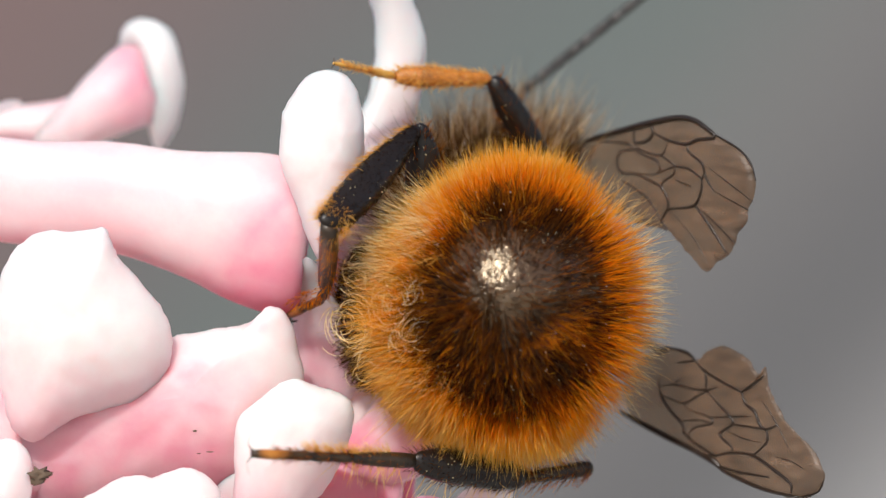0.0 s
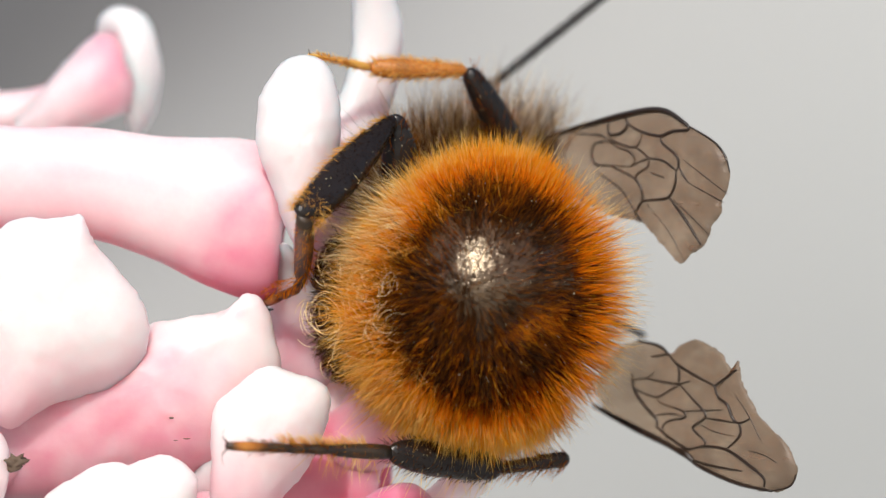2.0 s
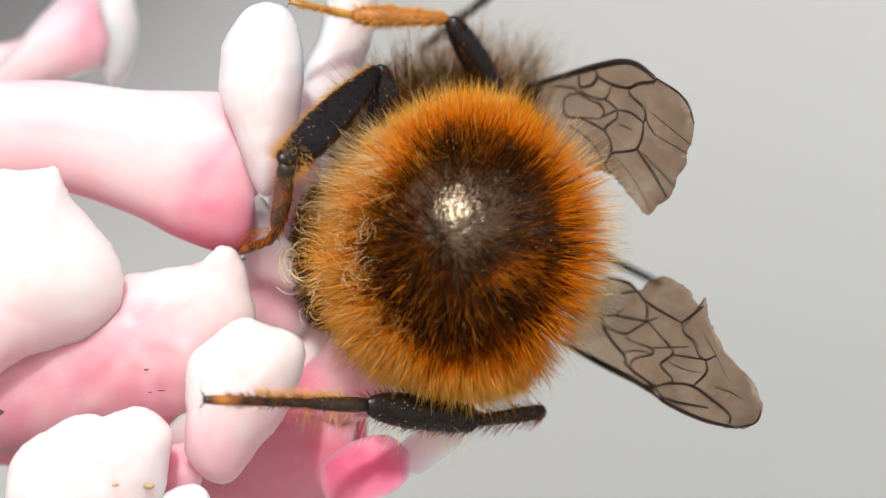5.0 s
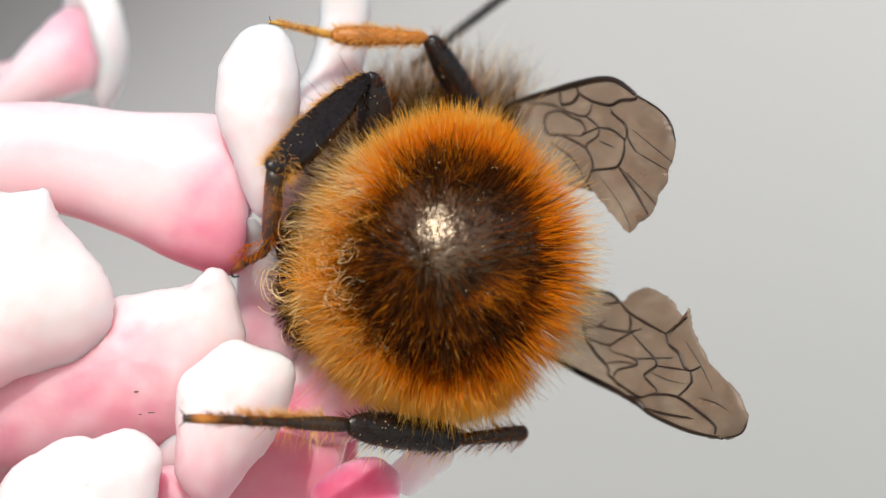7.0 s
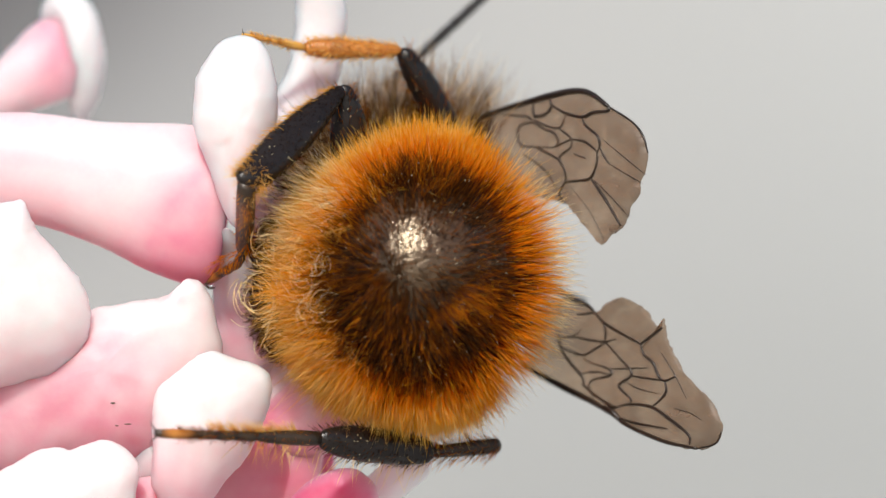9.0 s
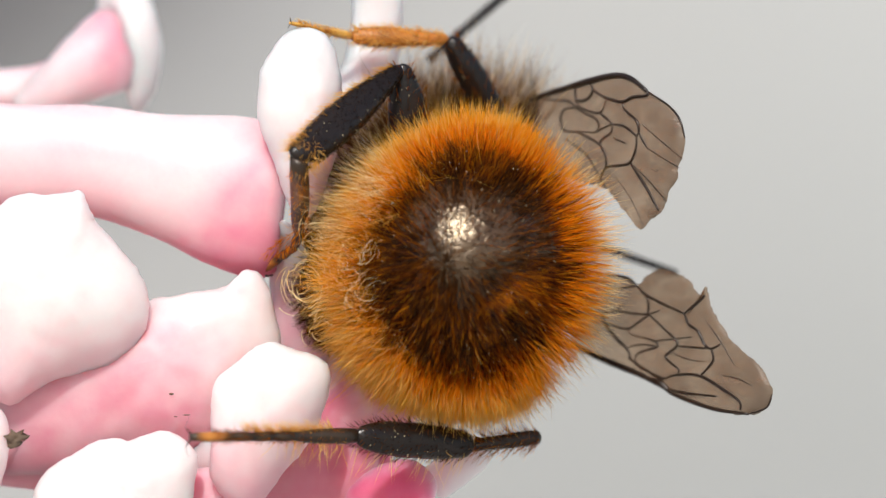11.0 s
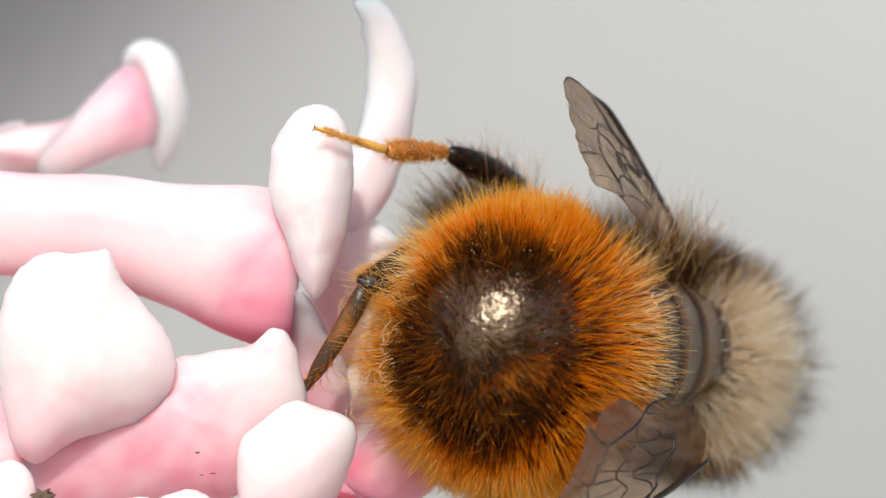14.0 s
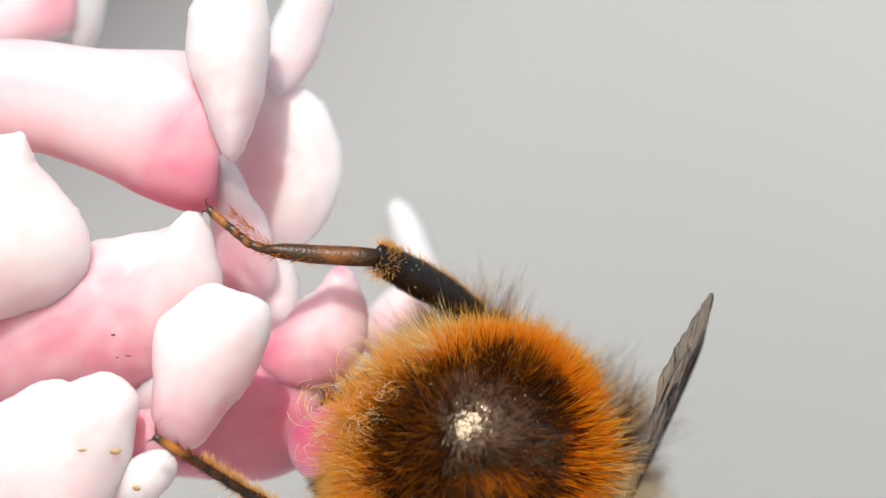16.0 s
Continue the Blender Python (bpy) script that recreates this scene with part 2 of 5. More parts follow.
def petal(name, parent, stations, facing, thick, cup, tints, label="", seed=0, wrinkle=0.05, n=34, m=26, curl=0.0, ends=(0.12, 0.2), across=0.0):
    """A fleshy flower lobe: stations are plan places, depth and half width along its midrib; it bulges towards facing and is
    rounded at its ends; tints run along it, 0 white to 1 deep pink."""
    f0 = [0.5 - 0.5 * math.cos(math.pi * k / (n - 1)) for k in range(n)]
    fine = glide([spot(*q[:3]) for q in stations], 200)
    wide = smooth_runs([q[3] for q in stations], 200)
    idx = [min(199, int(round(f * 199))) for f in f0]
    tn = [float(np.interp(f, np.linspace(0, 1, len(tints)), tints)) for f in f0]
    rings, tint = [], []
    for k in range(n):
        i = idx[k]
        t = (fine[min(i + 6, 199)] - fine[max(i - 6, 0)]).normalized()
        s = t.cross(Vector(facing)).normalized()
        up = s.cross(t)
        f, rnd = f0[k], 1.0
        if f < ends[0]:
            rnd = math.sqrt(max(0.0, 1 - (1 - f / ends[0]) ** 2))
        if f > 1 - ends[1]:
            rnd = min(rnd, math.sqrt(max(0.0, 1 - ((f - 1 + ends[1]) / ends[1]) ** 2)))
        wk = max(wide[i] * rnd, 0.012)
        th = max(thick * (0.25 + 0.75 * rnd) * min(1.0, wide[i] / 0.5), 0.012) * (0.3 + 0.7 * rnd)
        ring = []
        for j in range(m):
            a = 2 * math.pi * j / m
            q, h = math.cos(a), math.sin(a)
            p = fine[i] + s * (wk * q) + up * (th * h * (1 - 0.5 * q ** 4) + cup * wk * (1 - abs(q) ** 3) - curl * wk * q ** 4)
            v = Vector((seed * 7.3, seed * 3.1, 0))
            p = p + up * (wrinkle * (noise.noise(p * 1.1 + v) + 0.6 * noise.noise(p * 2.6 + v)) * rnd)
            p = p + s * (0.8 * wrinkle * (noise.noise(p * 1.7 - v) + 0.45 * noise.noise(p * 5.0 - v) + 0.25 * noise.noise(p * 11.0 + v)) * rnd)
            ring.append(p)
            tint.append(tn[k] + across * q + 0.09 * noise.noise(p * 1.3 + v) + 0.05 * noise.noise(Vector((q * 7, f * 3.0, seed))))
        rings.append(ring)
    verts, faces = loft(rings)
    tint += [tn[0], tn[-1]]
    return part(name, verts, faces, PETAL, parent, label, tint)


def lobe(parent, outline, depth, thick, bulge, lean, tint_of, label, seed, wrinkle=0.06, n=84):
    """A fleshy petal with a free outline on the plan sheet: thick rounded rim, gently domed and creased face; lean tips it
    backwards per hundredth of a millimetre to the side and down."""
    edge = ring_curve(outline, n)
    mid = sum(edge, Vector()) / n
    for k in range(2):
        edge = [(edge[j - 1] + edge[j] * 2 + edge[(j + 1) % n]) / 4 for j in range(n)]
    soft = edge
    for k in range(60):
        soft = [(soft[j - 1] + soft[j] + soft[(j + 1) % n]) / 3 for j in range(n)]
    rows = [math.sin(0.5 * math.pi * k / 28) for k in range(28, 0, -1)]
    verts, tint, faces = [], [], []
    for side in (-1, 1):
        for q in rows:
            for p, p2 in zip(edge, soft):
                w = mid + (p * q ** 3 + p2 * (1 - q ** 3) - mid) * q
                v = Vector((w.x * 0.012, w.y * 0.012, seed * 3.7))
                rim = math.sqrt(max(0.0, 1 - q ** 4))
                fold = 0.65 * wrinkle * (noise.noise(v) + 0.6 * noise.noise(v * 2.3) + 0.3 * noise.noise(v * 5.1)) * (0.35 + 0.65 * rim)
                y = depth + lean[0] * (w.x - mid.x) + lean[1] * (w.y - mid.y) + side * thick * rim * (1.0 if side < 0 else 0.5) - bulge * (1 - q * q) + fold
                w = w + Vector((noise.noise(v * 2.0 + Vector((5, 0, 0))), noise.noise(v * 2.0 + Vector((0, 5, 0))), 0)) * 3.0 * q + Vector((noise.noise(v * 7.0), noise.noise(v * 7.0 + Vector((3, 0, 0))), 0)) * 2.6 * q ** 4
                verts.append(spot(w.x, w.y, y))
                tint.append(tint_of(w.x, w.y) + 0.09 * noise.noise(v * 1.4) + 0.06 * noise.noise(v * 3.0))
        verts.append(spot(mid.x, mid.y, depth - bulge + side * thick * (1.0 if side < 0 else 0.5)))
        tint.append(tint_of(mid.x, mid.y))
    half, r = n * len(rows) + 1, len(rows)
    for o in (0, half):
        for k in range(r - 1):
            for j in range(n):
                a, b = o + k * n + j, o + k * n + (j + 1) % n
                faces.append((b, a, a + n, b + n) if o else (a, b, b + n, a + n))
        for j in range(n):
            a, b = o + (r - 1) * n + j, o + (r - 1) * n + (j + 1) % n
            faces.append((b, a, o + half - 1) if o else (a, b, o + half - 1))
    for j in range(n):
        a, b = j, (j + 1) % n
        faces.append((b, a, half + a, half + b))
    return part("petal", verts, faces, PETAL, parent, label, tint)


def ring_curve(points, n):
    """n places on a smooth closed curve through the points."""
    pts = [Vector((*p, 0)) for p in points]
    k = len(pts)
    out = []
    for i in range(n):
        f = i / n * k
        j = int(f)
        u = f - j
        a, b, c, d = (pts[(j + q) % k] for q in (-1, 0, 1, 2))
        out.append(0.5 * ((2 * b) + (c - a) * u + (2 * a - 5 * b + 4 * c - d) * u * u + (3 * b - a - 3 * c + d) * u ** 3))
    return out


def corolla(parent, spine, radii, tints, label, seed=0, n=44, m=36, squash=1.0, under=0.0, inside=0.85, blush=None):
    """A hollow tube that flares at its mouth, with a thick lip and a pink throat."""
    c, r, tn = glide(spine, n), smooth_runs(radii, n), runs(tints, n)
    rings, tint = [], []
    order = [(k, 1.0, 0.0) for k in range(n)] + [(k, 0.86, 1.0) for k in range(n - 1, n - 4, -1)]
    for k, f, inner in order:
        t = (c[min(k + 1, n - 1)] - c[max(k - 1, 0)]).normalized()
        s = t.cross(Vector((0, 0, 1))).normalized()
        up = s.cross(t)
        ring = []
        for j in range(m):
            a = 2 * math.pi * j / m
            p = c[k] + (s * math.cos(a) * squash + up * math.sin(a)) * (r[k] * f)
            p = p + (p - c[k]).normalized() * 0.05 * noise.noise(p * 0.9 + Vector((seed, 0, 0)))
            ring.append(p)
            tint.append((inside if inner else tn[k] + (blush(p) if blush else 0.0)) + under * max(0.0, -math.sin(a - 0.15)) ** 2 + 0.10 * noise.noise(Vector((p.x * 0.5, a * 2.4, seed))))
        rings.append(ring)
    verts, faces = loft(rings)
    tint += [tn[0], inside]
    return part("corolla_tube", verts, faces, PETAL, parent, label, tint)


def fur(name, parent, roots, ways, lengths, width, tints, label, seed, bend=None, curl=0.12, mat=None, shade=(0.74, 1.16)):
    """Many tapered, slightly bent hairs as one mesh."""
    rng = np.random.default_rng(seed)
    roots, ways, lengths, tints = np.asarray(roots), np.asarray(ways), np.asarray(lengths), np.asarray(tints)
    n = len(roots)
    ways = ways / np.linalg.norm(ways, axis=1, keepdims=True)
    side = np.cross(ways, rng.normal(size=(n, 3)))
    side /= np.linalg.norm(side, axis=1, keepdims=True)
    oth = np.cross(ways, side)
    off = side * (rng.normal(size=(n, 1)) * curl * lengths[:, None])
    if bend is not None:
        off = off + bend * lengths[:, None]
    lv = [(0.0, 1.0, 0.0), (0.4, 0.9, 0.16), (0.75, 0.6, 0.56)]
    wd = width * rng.uniform(0.7, 1.3, (n, 1))
    verts = np.zeros((n, 10, 3))
    tint = np.zeros((n, 10))
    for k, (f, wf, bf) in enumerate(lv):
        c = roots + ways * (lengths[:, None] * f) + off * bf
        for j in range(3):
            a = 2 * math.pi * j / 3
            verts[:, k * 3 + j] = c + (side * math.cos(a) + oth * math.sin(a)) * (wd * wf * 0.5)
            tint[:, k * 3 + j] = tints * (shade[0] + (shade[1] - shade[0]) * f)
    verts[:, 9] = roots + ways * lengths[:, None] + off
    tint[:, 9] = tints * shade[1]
    pat = []
    for k in range(2):
        for j in range(3):
            a, b = k * 3 + j, k * 3 + (j + 1) % 3
            pat.append((a, b, b + 3)), pat.append((a, b + 3, a + 3))
    pat += [(6, 7, 9), (7, 8, 9), (8, 6, 9)]
    faces = (np.arange(n)[:, None, None] * 10 + np.array(pat)[None]).reshape(-1, 3)
    me = bpy.data.meshes.new(name)
    me.vertices.add(n * 10)
    me.vertices.foreach_set("co", (verts.reshape(-1) * MM).astype(np.float32))
    me.loops.add(len(faces) * 3)
    me.loops.foreach_set("vertex_index", faces.reshape(-1).astype(np.int32))
    me.polygons.add(len(faces))
    me.polygons.foreach_set("loop_start", (np.arange(len(faces)) * 3).astype(np.int32))
    me.update(calc_edges=True)
    at = me.attributes.new("tint", "FLOAT", "POINT")
    at.data.foreach_set("value", tint.reshape(-1).astype(np.float32))
    me.materials.append(mat or HAIR)
    me.shade_smooth()
    ob = new(name, me)
    ob.parent = parent
    return tagged(ob, label, kind="stuff")


# ---- ground and wall ----
def setting():
    g = bpy.data.meshes.new("ground")
    g.from_pydata([(-300, -300, 0), (300, -300, 0), (300, 300, 0), (-300, 300, 0)], [], [(0, 1, 2, 3)])
    g.materials.append(ground_material())
    tagged(new("ground", g), "unseen ground beneath the shrub, pale grey to bounce light up", "ground", kind="structure")
    bm = bmesh.new()
    bmesh.ops.create_cube(bm, size=1.0)
    bmesh.ops.scale(bm, vec=(6.0, 0.2, 2.4), verts=bm.verts)
    w = bpy.data.meshes.new("backdrop")
    bm.to_mesh(w)
    bm.free()
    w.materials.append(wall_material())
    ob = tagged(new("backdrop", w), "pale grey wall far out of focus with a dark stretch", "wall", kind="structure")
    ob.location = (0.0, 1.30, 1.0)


setting()

# ---- blossoms ----
BLOSSOMS = []


def blossom(label):
    e = thing("viburnum_blossom", label, "flower", group="blossoms of the flower head")
    e.location = BASE
    BLOSSOMS.append(e)
    return e


def mouth_blush(p):
    """A pinker wedge that widens downwards at the upper blossom's mouth."""
    u, v = p.x * 100 + 784, 441 - p.z * 100
    return (0.30 + 0.10 * noise.noise(p * 2.6)) * min(1.0, max(0.0, (u - (408 - (v - 352) * 0.68)) / 90.0))


def upper_blossom():
    e = blossom("pale pink tubular blossom with curled white lobes under the bee")
    tube = corolla(e, [spot(-420, 300, 1.6), spot(-120, 322, 1.2), spot(50, 340, 0.9), spot(215, 354, 0.7), spot(340, 378, 0.6), spot(440, 402, 0.6), spot(510, 420, 0.6), spot(545, 425, 0.6)],
                   [0.55, 0.86, 0.94, 0.99, 1.13, 1.33, 1.40, 1.2], [0.34, 0.30, 0.24, 0.20, 0.19, 0.20, 0.26, 0.3], "pale pink fleshy tube flaring into a pinker mouth", 1, under=0.15, squash=0.62, blush=mouth_blush)
    top = lobe(tube, [(582, 124), (618, 132), (642, 165), (651, 215), (651, 280), (640, 350), (624, 410), (604, 455), (580, 470), (556, 430), (532, 365), (509, 305), (502, 247), (513, 190), (543, 144)],
               -0.35, 0.36, 0.3, (0.0008, 0.0005), lambda u, v: min(0.24, max(-0.03, (v - 260) * 0.0013)), "white lobe turned back over the tube", 2, wrinkle=0.10)
    petal("petal", tube, [(632, 352, 1.2, 0.26), (662, 272, 1.5, 0.50), (698, 176, 1.8, 0.52), (711, 95, 1.9, 0.50), (700, 22, 1.8, 0.45), (674, -30, 1.5, 0.34), (640, -52, 1.0, 0.16)],
          (0.45, -1, 0.1), 0.14, 0.2, [0.34, 0.22, 0.14, 0.06, 0.03, 0.02, 0.02], "slender white lobe curled over at its tip", 3, n=44, curl=0.1)
    lobe(tube, [(592, 338), (640, 322), (700, 342), (740, 402), (754, 482), (732, 562), (682, 614), (618, 600), (575, 540), (560, 450)], 1.75, 0.2, 0.2, (-0.0012, 0.0),
         lambda u, v: 0.10 + max(0.0, (660 - u) * 0.002) + max(0.0, (v - 520) * 0.001), "broad pale pink lobe", 4, wrinkle=0.08)
    petal("petal", tube, [(543, 456, -0.25, 0.13), (553, 500, 0.3, 0.30), (566, 560, 0.9, 0.5), (577, 640, 1.2, 0.62), (585, 730, 1.4, 0.5)],
          (-0.3, -1, 0), 0.12, 0.2, [0.05, 0.12, 0.26, 0.40, 0.44], "narrow pink lobe pointing down", 5)
    return e, top


def lower_blossom():
    e = blossom("white and pink blossom with thick rounded lobes")
    tube = corolla(e, [spot(-420, 740, 0.8), spot(-100, 780, 1.0), spot(120, 790, 1.4), spot(290, 785, 1.7), spot(400, 775, 1.8), spot(480, 765, 2.0)],
                   [0.6, 1.2, 1.45, 1.5, 1.5, 1.3], [0.5, 0.45, 0.42, 0.44, 0.5, 0.6], "rosy fleshy tube", 11, under=0.12)
    lobe(tube, [(84, 408), (130, 410), (165, 404), (184, 402), (194, 416), (201, 440), (216, 463), (254, 507), (296, 562), (305, 606), (293, 663), (247, 706), (183, 725), (112, 750), (66, 785),
                (22, 765), (2, 692), (-10, 620), (-12, 556), (5, 480), (38, 428)], -0.75, 0.55, 0.35, (0.0, 0.0012), lambda u, v: min(0.34, max(-0.05, (v - 625) * 0.0026)),
         "large white lobe folded back, waxy and rounded", 12, wrinkle=0.08, n=110)
    lobe(tube, [(240, 640), (303, 597), (370, 584), (425, 577), (450, 566), (466, 548), (482, 541), (503, 553), (520, 585), (534, 641), (538, 680), (525, 740), (490, 800),
                (440, 850), (360, 880), (250, 890), (150, 905), (-60, 905), (-160, 850), (-140, 770), (60, 690)], 0.1, 0.45, 0.45, (-0.0012, 0.001), lambda u, v: min(0.5, max(0.08, 0.24 - 0.0010 * (u - 400) + 0.0013 * (v - 680)) + 0.35 * math.exp(-((u - 452) / 22) ** 2 - ((v - 580) / 13) ** 2) + 0.16 * math.exp(-((u - 335) / 45) ** 2 - ((v - 655) / 40) ** 2)),
         "pale pink lobe with a rounded white edge", 14, wrinkle=0.08, n=110)
    lobe(tube, [(420, 748), (440, 725), (467, 700), (495, 680), (520, 671), (545, 675), (580, 688), (615, 703), (628, 735), (620, 775), (602, 820), (578, 865),
                (545, 900), (510, 950), (470, 965), (430, 940), (410, 900), (416, 850), (414, 800)], -0.85, 0.42, 0.25, (0.001, 0.0016), lambda u, v: min(0.5, max(-0.02, (v - 780) * 0.0034)),
         "rounded white lobe with a pink base", 16, wrinkle=0.07)
    petal("petal", tube, [(395, 905, 0.1, 0.3), (420, 858, -0.1, 0.34), (446, 818, 0.0, 0.2)],
          (0.1, -1, 0.2), 0.14, 0.2, [0.3, 0.25, 0.2], "pale pink fold beside the white lobe", 18, n=18, m=16)
    # withered bract and a few brown blemishes
    v, f = ball(spot(66, 842, -1.35), (0.22, 0.08, 0.12), 18, 18, 1.1)
    part("bract", v, f, TWIG, e, "withered brown bract", [0.3] * len(v))
    for u, w, y, a, b in ((345, 763, -0.74, 0.045, 0.018), (372, 800, -0.70, 0.07, 0.012), (352, 803, -0.69, 0.035, 0.01)):
        v, f = ball(spot(u, w, y), (a, 0.03, b), 8, 10, 0.5)
        part("blemish", v, f, TWIG, e, tint=[0.5] * len(v))
    return e


def front_blossom():
    e = blossom("white blossom at the foot of the flower head")
    tube = corolla(e, [spot(-350, 1180, 0.3), spot(-60, 1120, 0.1), spot(180, 1090, 0.0), spot(330, 1080, 0.0)],
                   [0.6, 0.9, 1.0, 1.2], [0.4, 0.4, 0.4, 0.5], "rosy tube", 21)
    lobe(tube, [(126, 897), (183, 861), (240, 840), (275, 845), (310, 829), (339, 828), (374, 847), (393, 870), (388, 905), (380, 970), (340, 1060), (240, 1150), (140, 1120),
                (95, 1020), (100, 940)], -1.1, 0.5, 0.35, (0.0, -0.001), lambda u, v: min(0.35, max(0.0, (v - 960) * 0.002)), "broad white lobe", 22, wrinkle=0.08)
    petal("petal", tube, [(-60, 1010, -0.6, 0.4), (-20, 920, -1.0, 0.62), (8, 840, -1.2, 0.52), (15, 778, -0.9, 0.3)],
          (-0.2, -1, 0.2), 0.3, 0.3, [0.3, 0.12, 0.05, 0.05], "white lobe standing edge-on", 23, n=26, m=22)
    petal("petal", tube, [(330, 1050, -0.6, 0.35), (385, 1025, -1.1, 0.42), (425, 1000, -1.2, 0.36), (455, 985, -1.0, 0.25)],
          (0.2, -1, 0.2), 0.2, 0.3, [0.1, 0.02, 0.0, 0.0], "creamy lobe tip", 25, n=20, m=18)
    petal("petal", tube, [(360, 990, -0.2, 0.4), (395, 945, -0.3, 0.5), (440, 930, -0.2, 0.4)],
          (0.2, -1, 0.2), 0.2, 0.2, [0.6, 0.62, 0.5], "rosy inner lobe", 26, n=20, m=18)
    for u, w, y, a, b in ((262, 975, -1.90, 0.06, 0.02), (291, 968, -1.90, 0.08, 0.03), (350, 970, -1.70, 0.11, 0.05), (409, 1022, -1.36, 0.14, 0.10), (388, 1034, -1.38, 0.08, 0.05)):
        v, f = ball(spot(u, w, y), (a, 0.05, b), 10, 12, 0.5)
        part("blemish", v, f, STAIN, e, "ochre stain on the petal", [0.6] * len(v))
    return e


def deep_blossom():
    e = blossom("deep pink blossom half hidden below the bee")
    # deeper tint of tube and lobe's left partly stands in for the bee's shade
    tube = corolla(e, [spot(150, 900, 2.6), spot(420, 890, 2.3), spot(600, 890, 2.0), spot(720, 900, 1.8)],
                   [0.9, 1.2, 1.3, 0.8], [0.50, 0.56, 0.60, 0.58], "pink tube, tint deepened as shade", 31)
    lobe(tube, [(590, 800), (625, 752), (672, 705), (708, 672), (732, 643), (750, 638), (772, 656), (789, 692), (796, 742), (786, 792), (762, 832), (715, 852), (668, 862), (626, 862), (592, 840)],
         1.1, 0.3, 0.3, (-0.001, 0.0), lambda u, v: min(0.7, max(0.20, 0.31 + (v - 760) * 0.0018 + max(0, 690 - u) * 0.0028) + 0.4 * math.exp(-((u - 742) / 16) ** 2 - ((v - 645) / 14) ** 2)), "pale pink lobe with a rosy tip", 32, wrinkle=0.07)
    petal("petal", tube, [(612, 800, 1.5, 0.4), (624, 725, 1.6, 0.50), (622, 655, 1.7, 0.48), (606, 595, 1.8, 0.3)],
          (-0.1, -1, 0.1), 0.16, 0.25, [0.42, 0.2, 0.07, 0.06], "white lobe with a pink base", 33)
    petal("petal", tube, [(660, 985, 0.6, 0.4), (705, 955, 0.2, 0.55), (760, 930, 0.1, 0.55), (812, 915, 0.3, 0.35)],
          (0.1, -1, 0.3), 0.14, -0.15, [0.7, 0.8, 0.82, 0.6], "deep pink hollow lobe", 34, n=30)
    petal("petal", tube, [(800, 800, 2.6, 0.5), (850, 730, 2.5, 0.6), (900, 690, 2.6, 0.35)],
          (0.1, -1, 0.2), 0.14, 0.25, [0.4, 0.25, 0.2], "pale pink lobe standing behind", 35, n=24)
    petal("petal", tube, [(905, 690, 4.2, 0.3), (872, 600, 4.4, 0.33), (852, 552, 4.5, 0.30), (838, 514, 4.6, 0.18)],
          (0.1, -1, 0.1), 0.12, 0.25, [0.2, 0.05, 0.0, 0.0], "small white lobe tip standing behind", 36, n=22, m=18)
    petal("petal", tube, [(800, 930, 0.9, 0.35), (850, 890, 0.8, 0.35), (905, 860, 0.9, 0.2)],
          (0.1, -1, 0.2), 0.12, 0.2, [0.3, 0.16, 0.1], "white lobe below the bee", 37, n=22, m=18)
    return e


def back_blossom():
    e = blossom("pink trumpet blossom with a white rim, behind the others")
    tube = corolla(e, [spot(-420, 300, 6.0), spot(-160, 260, 5.6), spot(0, 238, 5.4), spot(120, 222, 5.2), spot(200, 185, 5.2), spot(255, 155, 5.2)],
                   [0.35, 0.40, 0.45, 0.50, 0.52, 0.45], [0.15, 0.1, 0.1, 0.35, 0.6, 0.7], "white tube deepening to pink towards the mouth", 41)
    petal("petal", tube, [(212, 88, 5.1, 0.12), (240, 62, 5.0, 0.26), (272, 70, 4.8, 0.34), (288, 112, 4.7, 0.36), (291, 165, 4.7, 0.35), (287, 220, 4.8, 0.29), (280, 270, 5.0, 0.18)],
          (0.3, -1, 0.0), 0.18, 0.2, [0.3, 0.14, 0.04, 0.02, 0.02, 0.04, 0.10], "white lobe seen edge-on", 42)
    petal("petal", tube, [(60, 266, 5.0, 0.3), (130, 226, 4.7, 0.46), (195, 180, 4.6, 0.66), (245, 150, 4.8, 0.80), (275, 135, 5.1, 0.7)],
          (0, -1, 0.1), 0.2, 0.2, [0.08, 0.26, 0.40, 0.56, 0.5], "pink throat side", 43, n=36, wrinkle=0.03, ends=(0.1, 0.06))
    petal("petal", tube, [(-40, 200, 4.6, 0.1), (10, 190, 4.2, 0.1), (38, 180, 4.0, 0.05)],
          (0, -1, 0.1), 0.05, 0.1, [0.3, 0.25, 0.2], "thin withered tip", 44, n=12, m=12)
    return e


def ball(center, size, n=30, m=30, lump=0.04):
    rings = []
    for k in range(n):
        t = math.pi * (k + 0.05) / (n - 0.9)
        ring = []
        for j in range(m):
            a = 2 * math.pi * j / m
            d = Vector((math.sin(t) * math.cos(a), -math.cos(t), math.sin(t) * math.sin(a)))
            d = d * (1 + lump * noise.noise(d * 2.0))
            ring.append(center + Vector((d.x * size[0], d.y * size[1], d.z * size[2])))
        rings.append(ring)
    return loft(rings)


upper, top_lobe = upper_blossom()
lower_blossom(), front_blossom(), deep_blossom(), back_blossom()


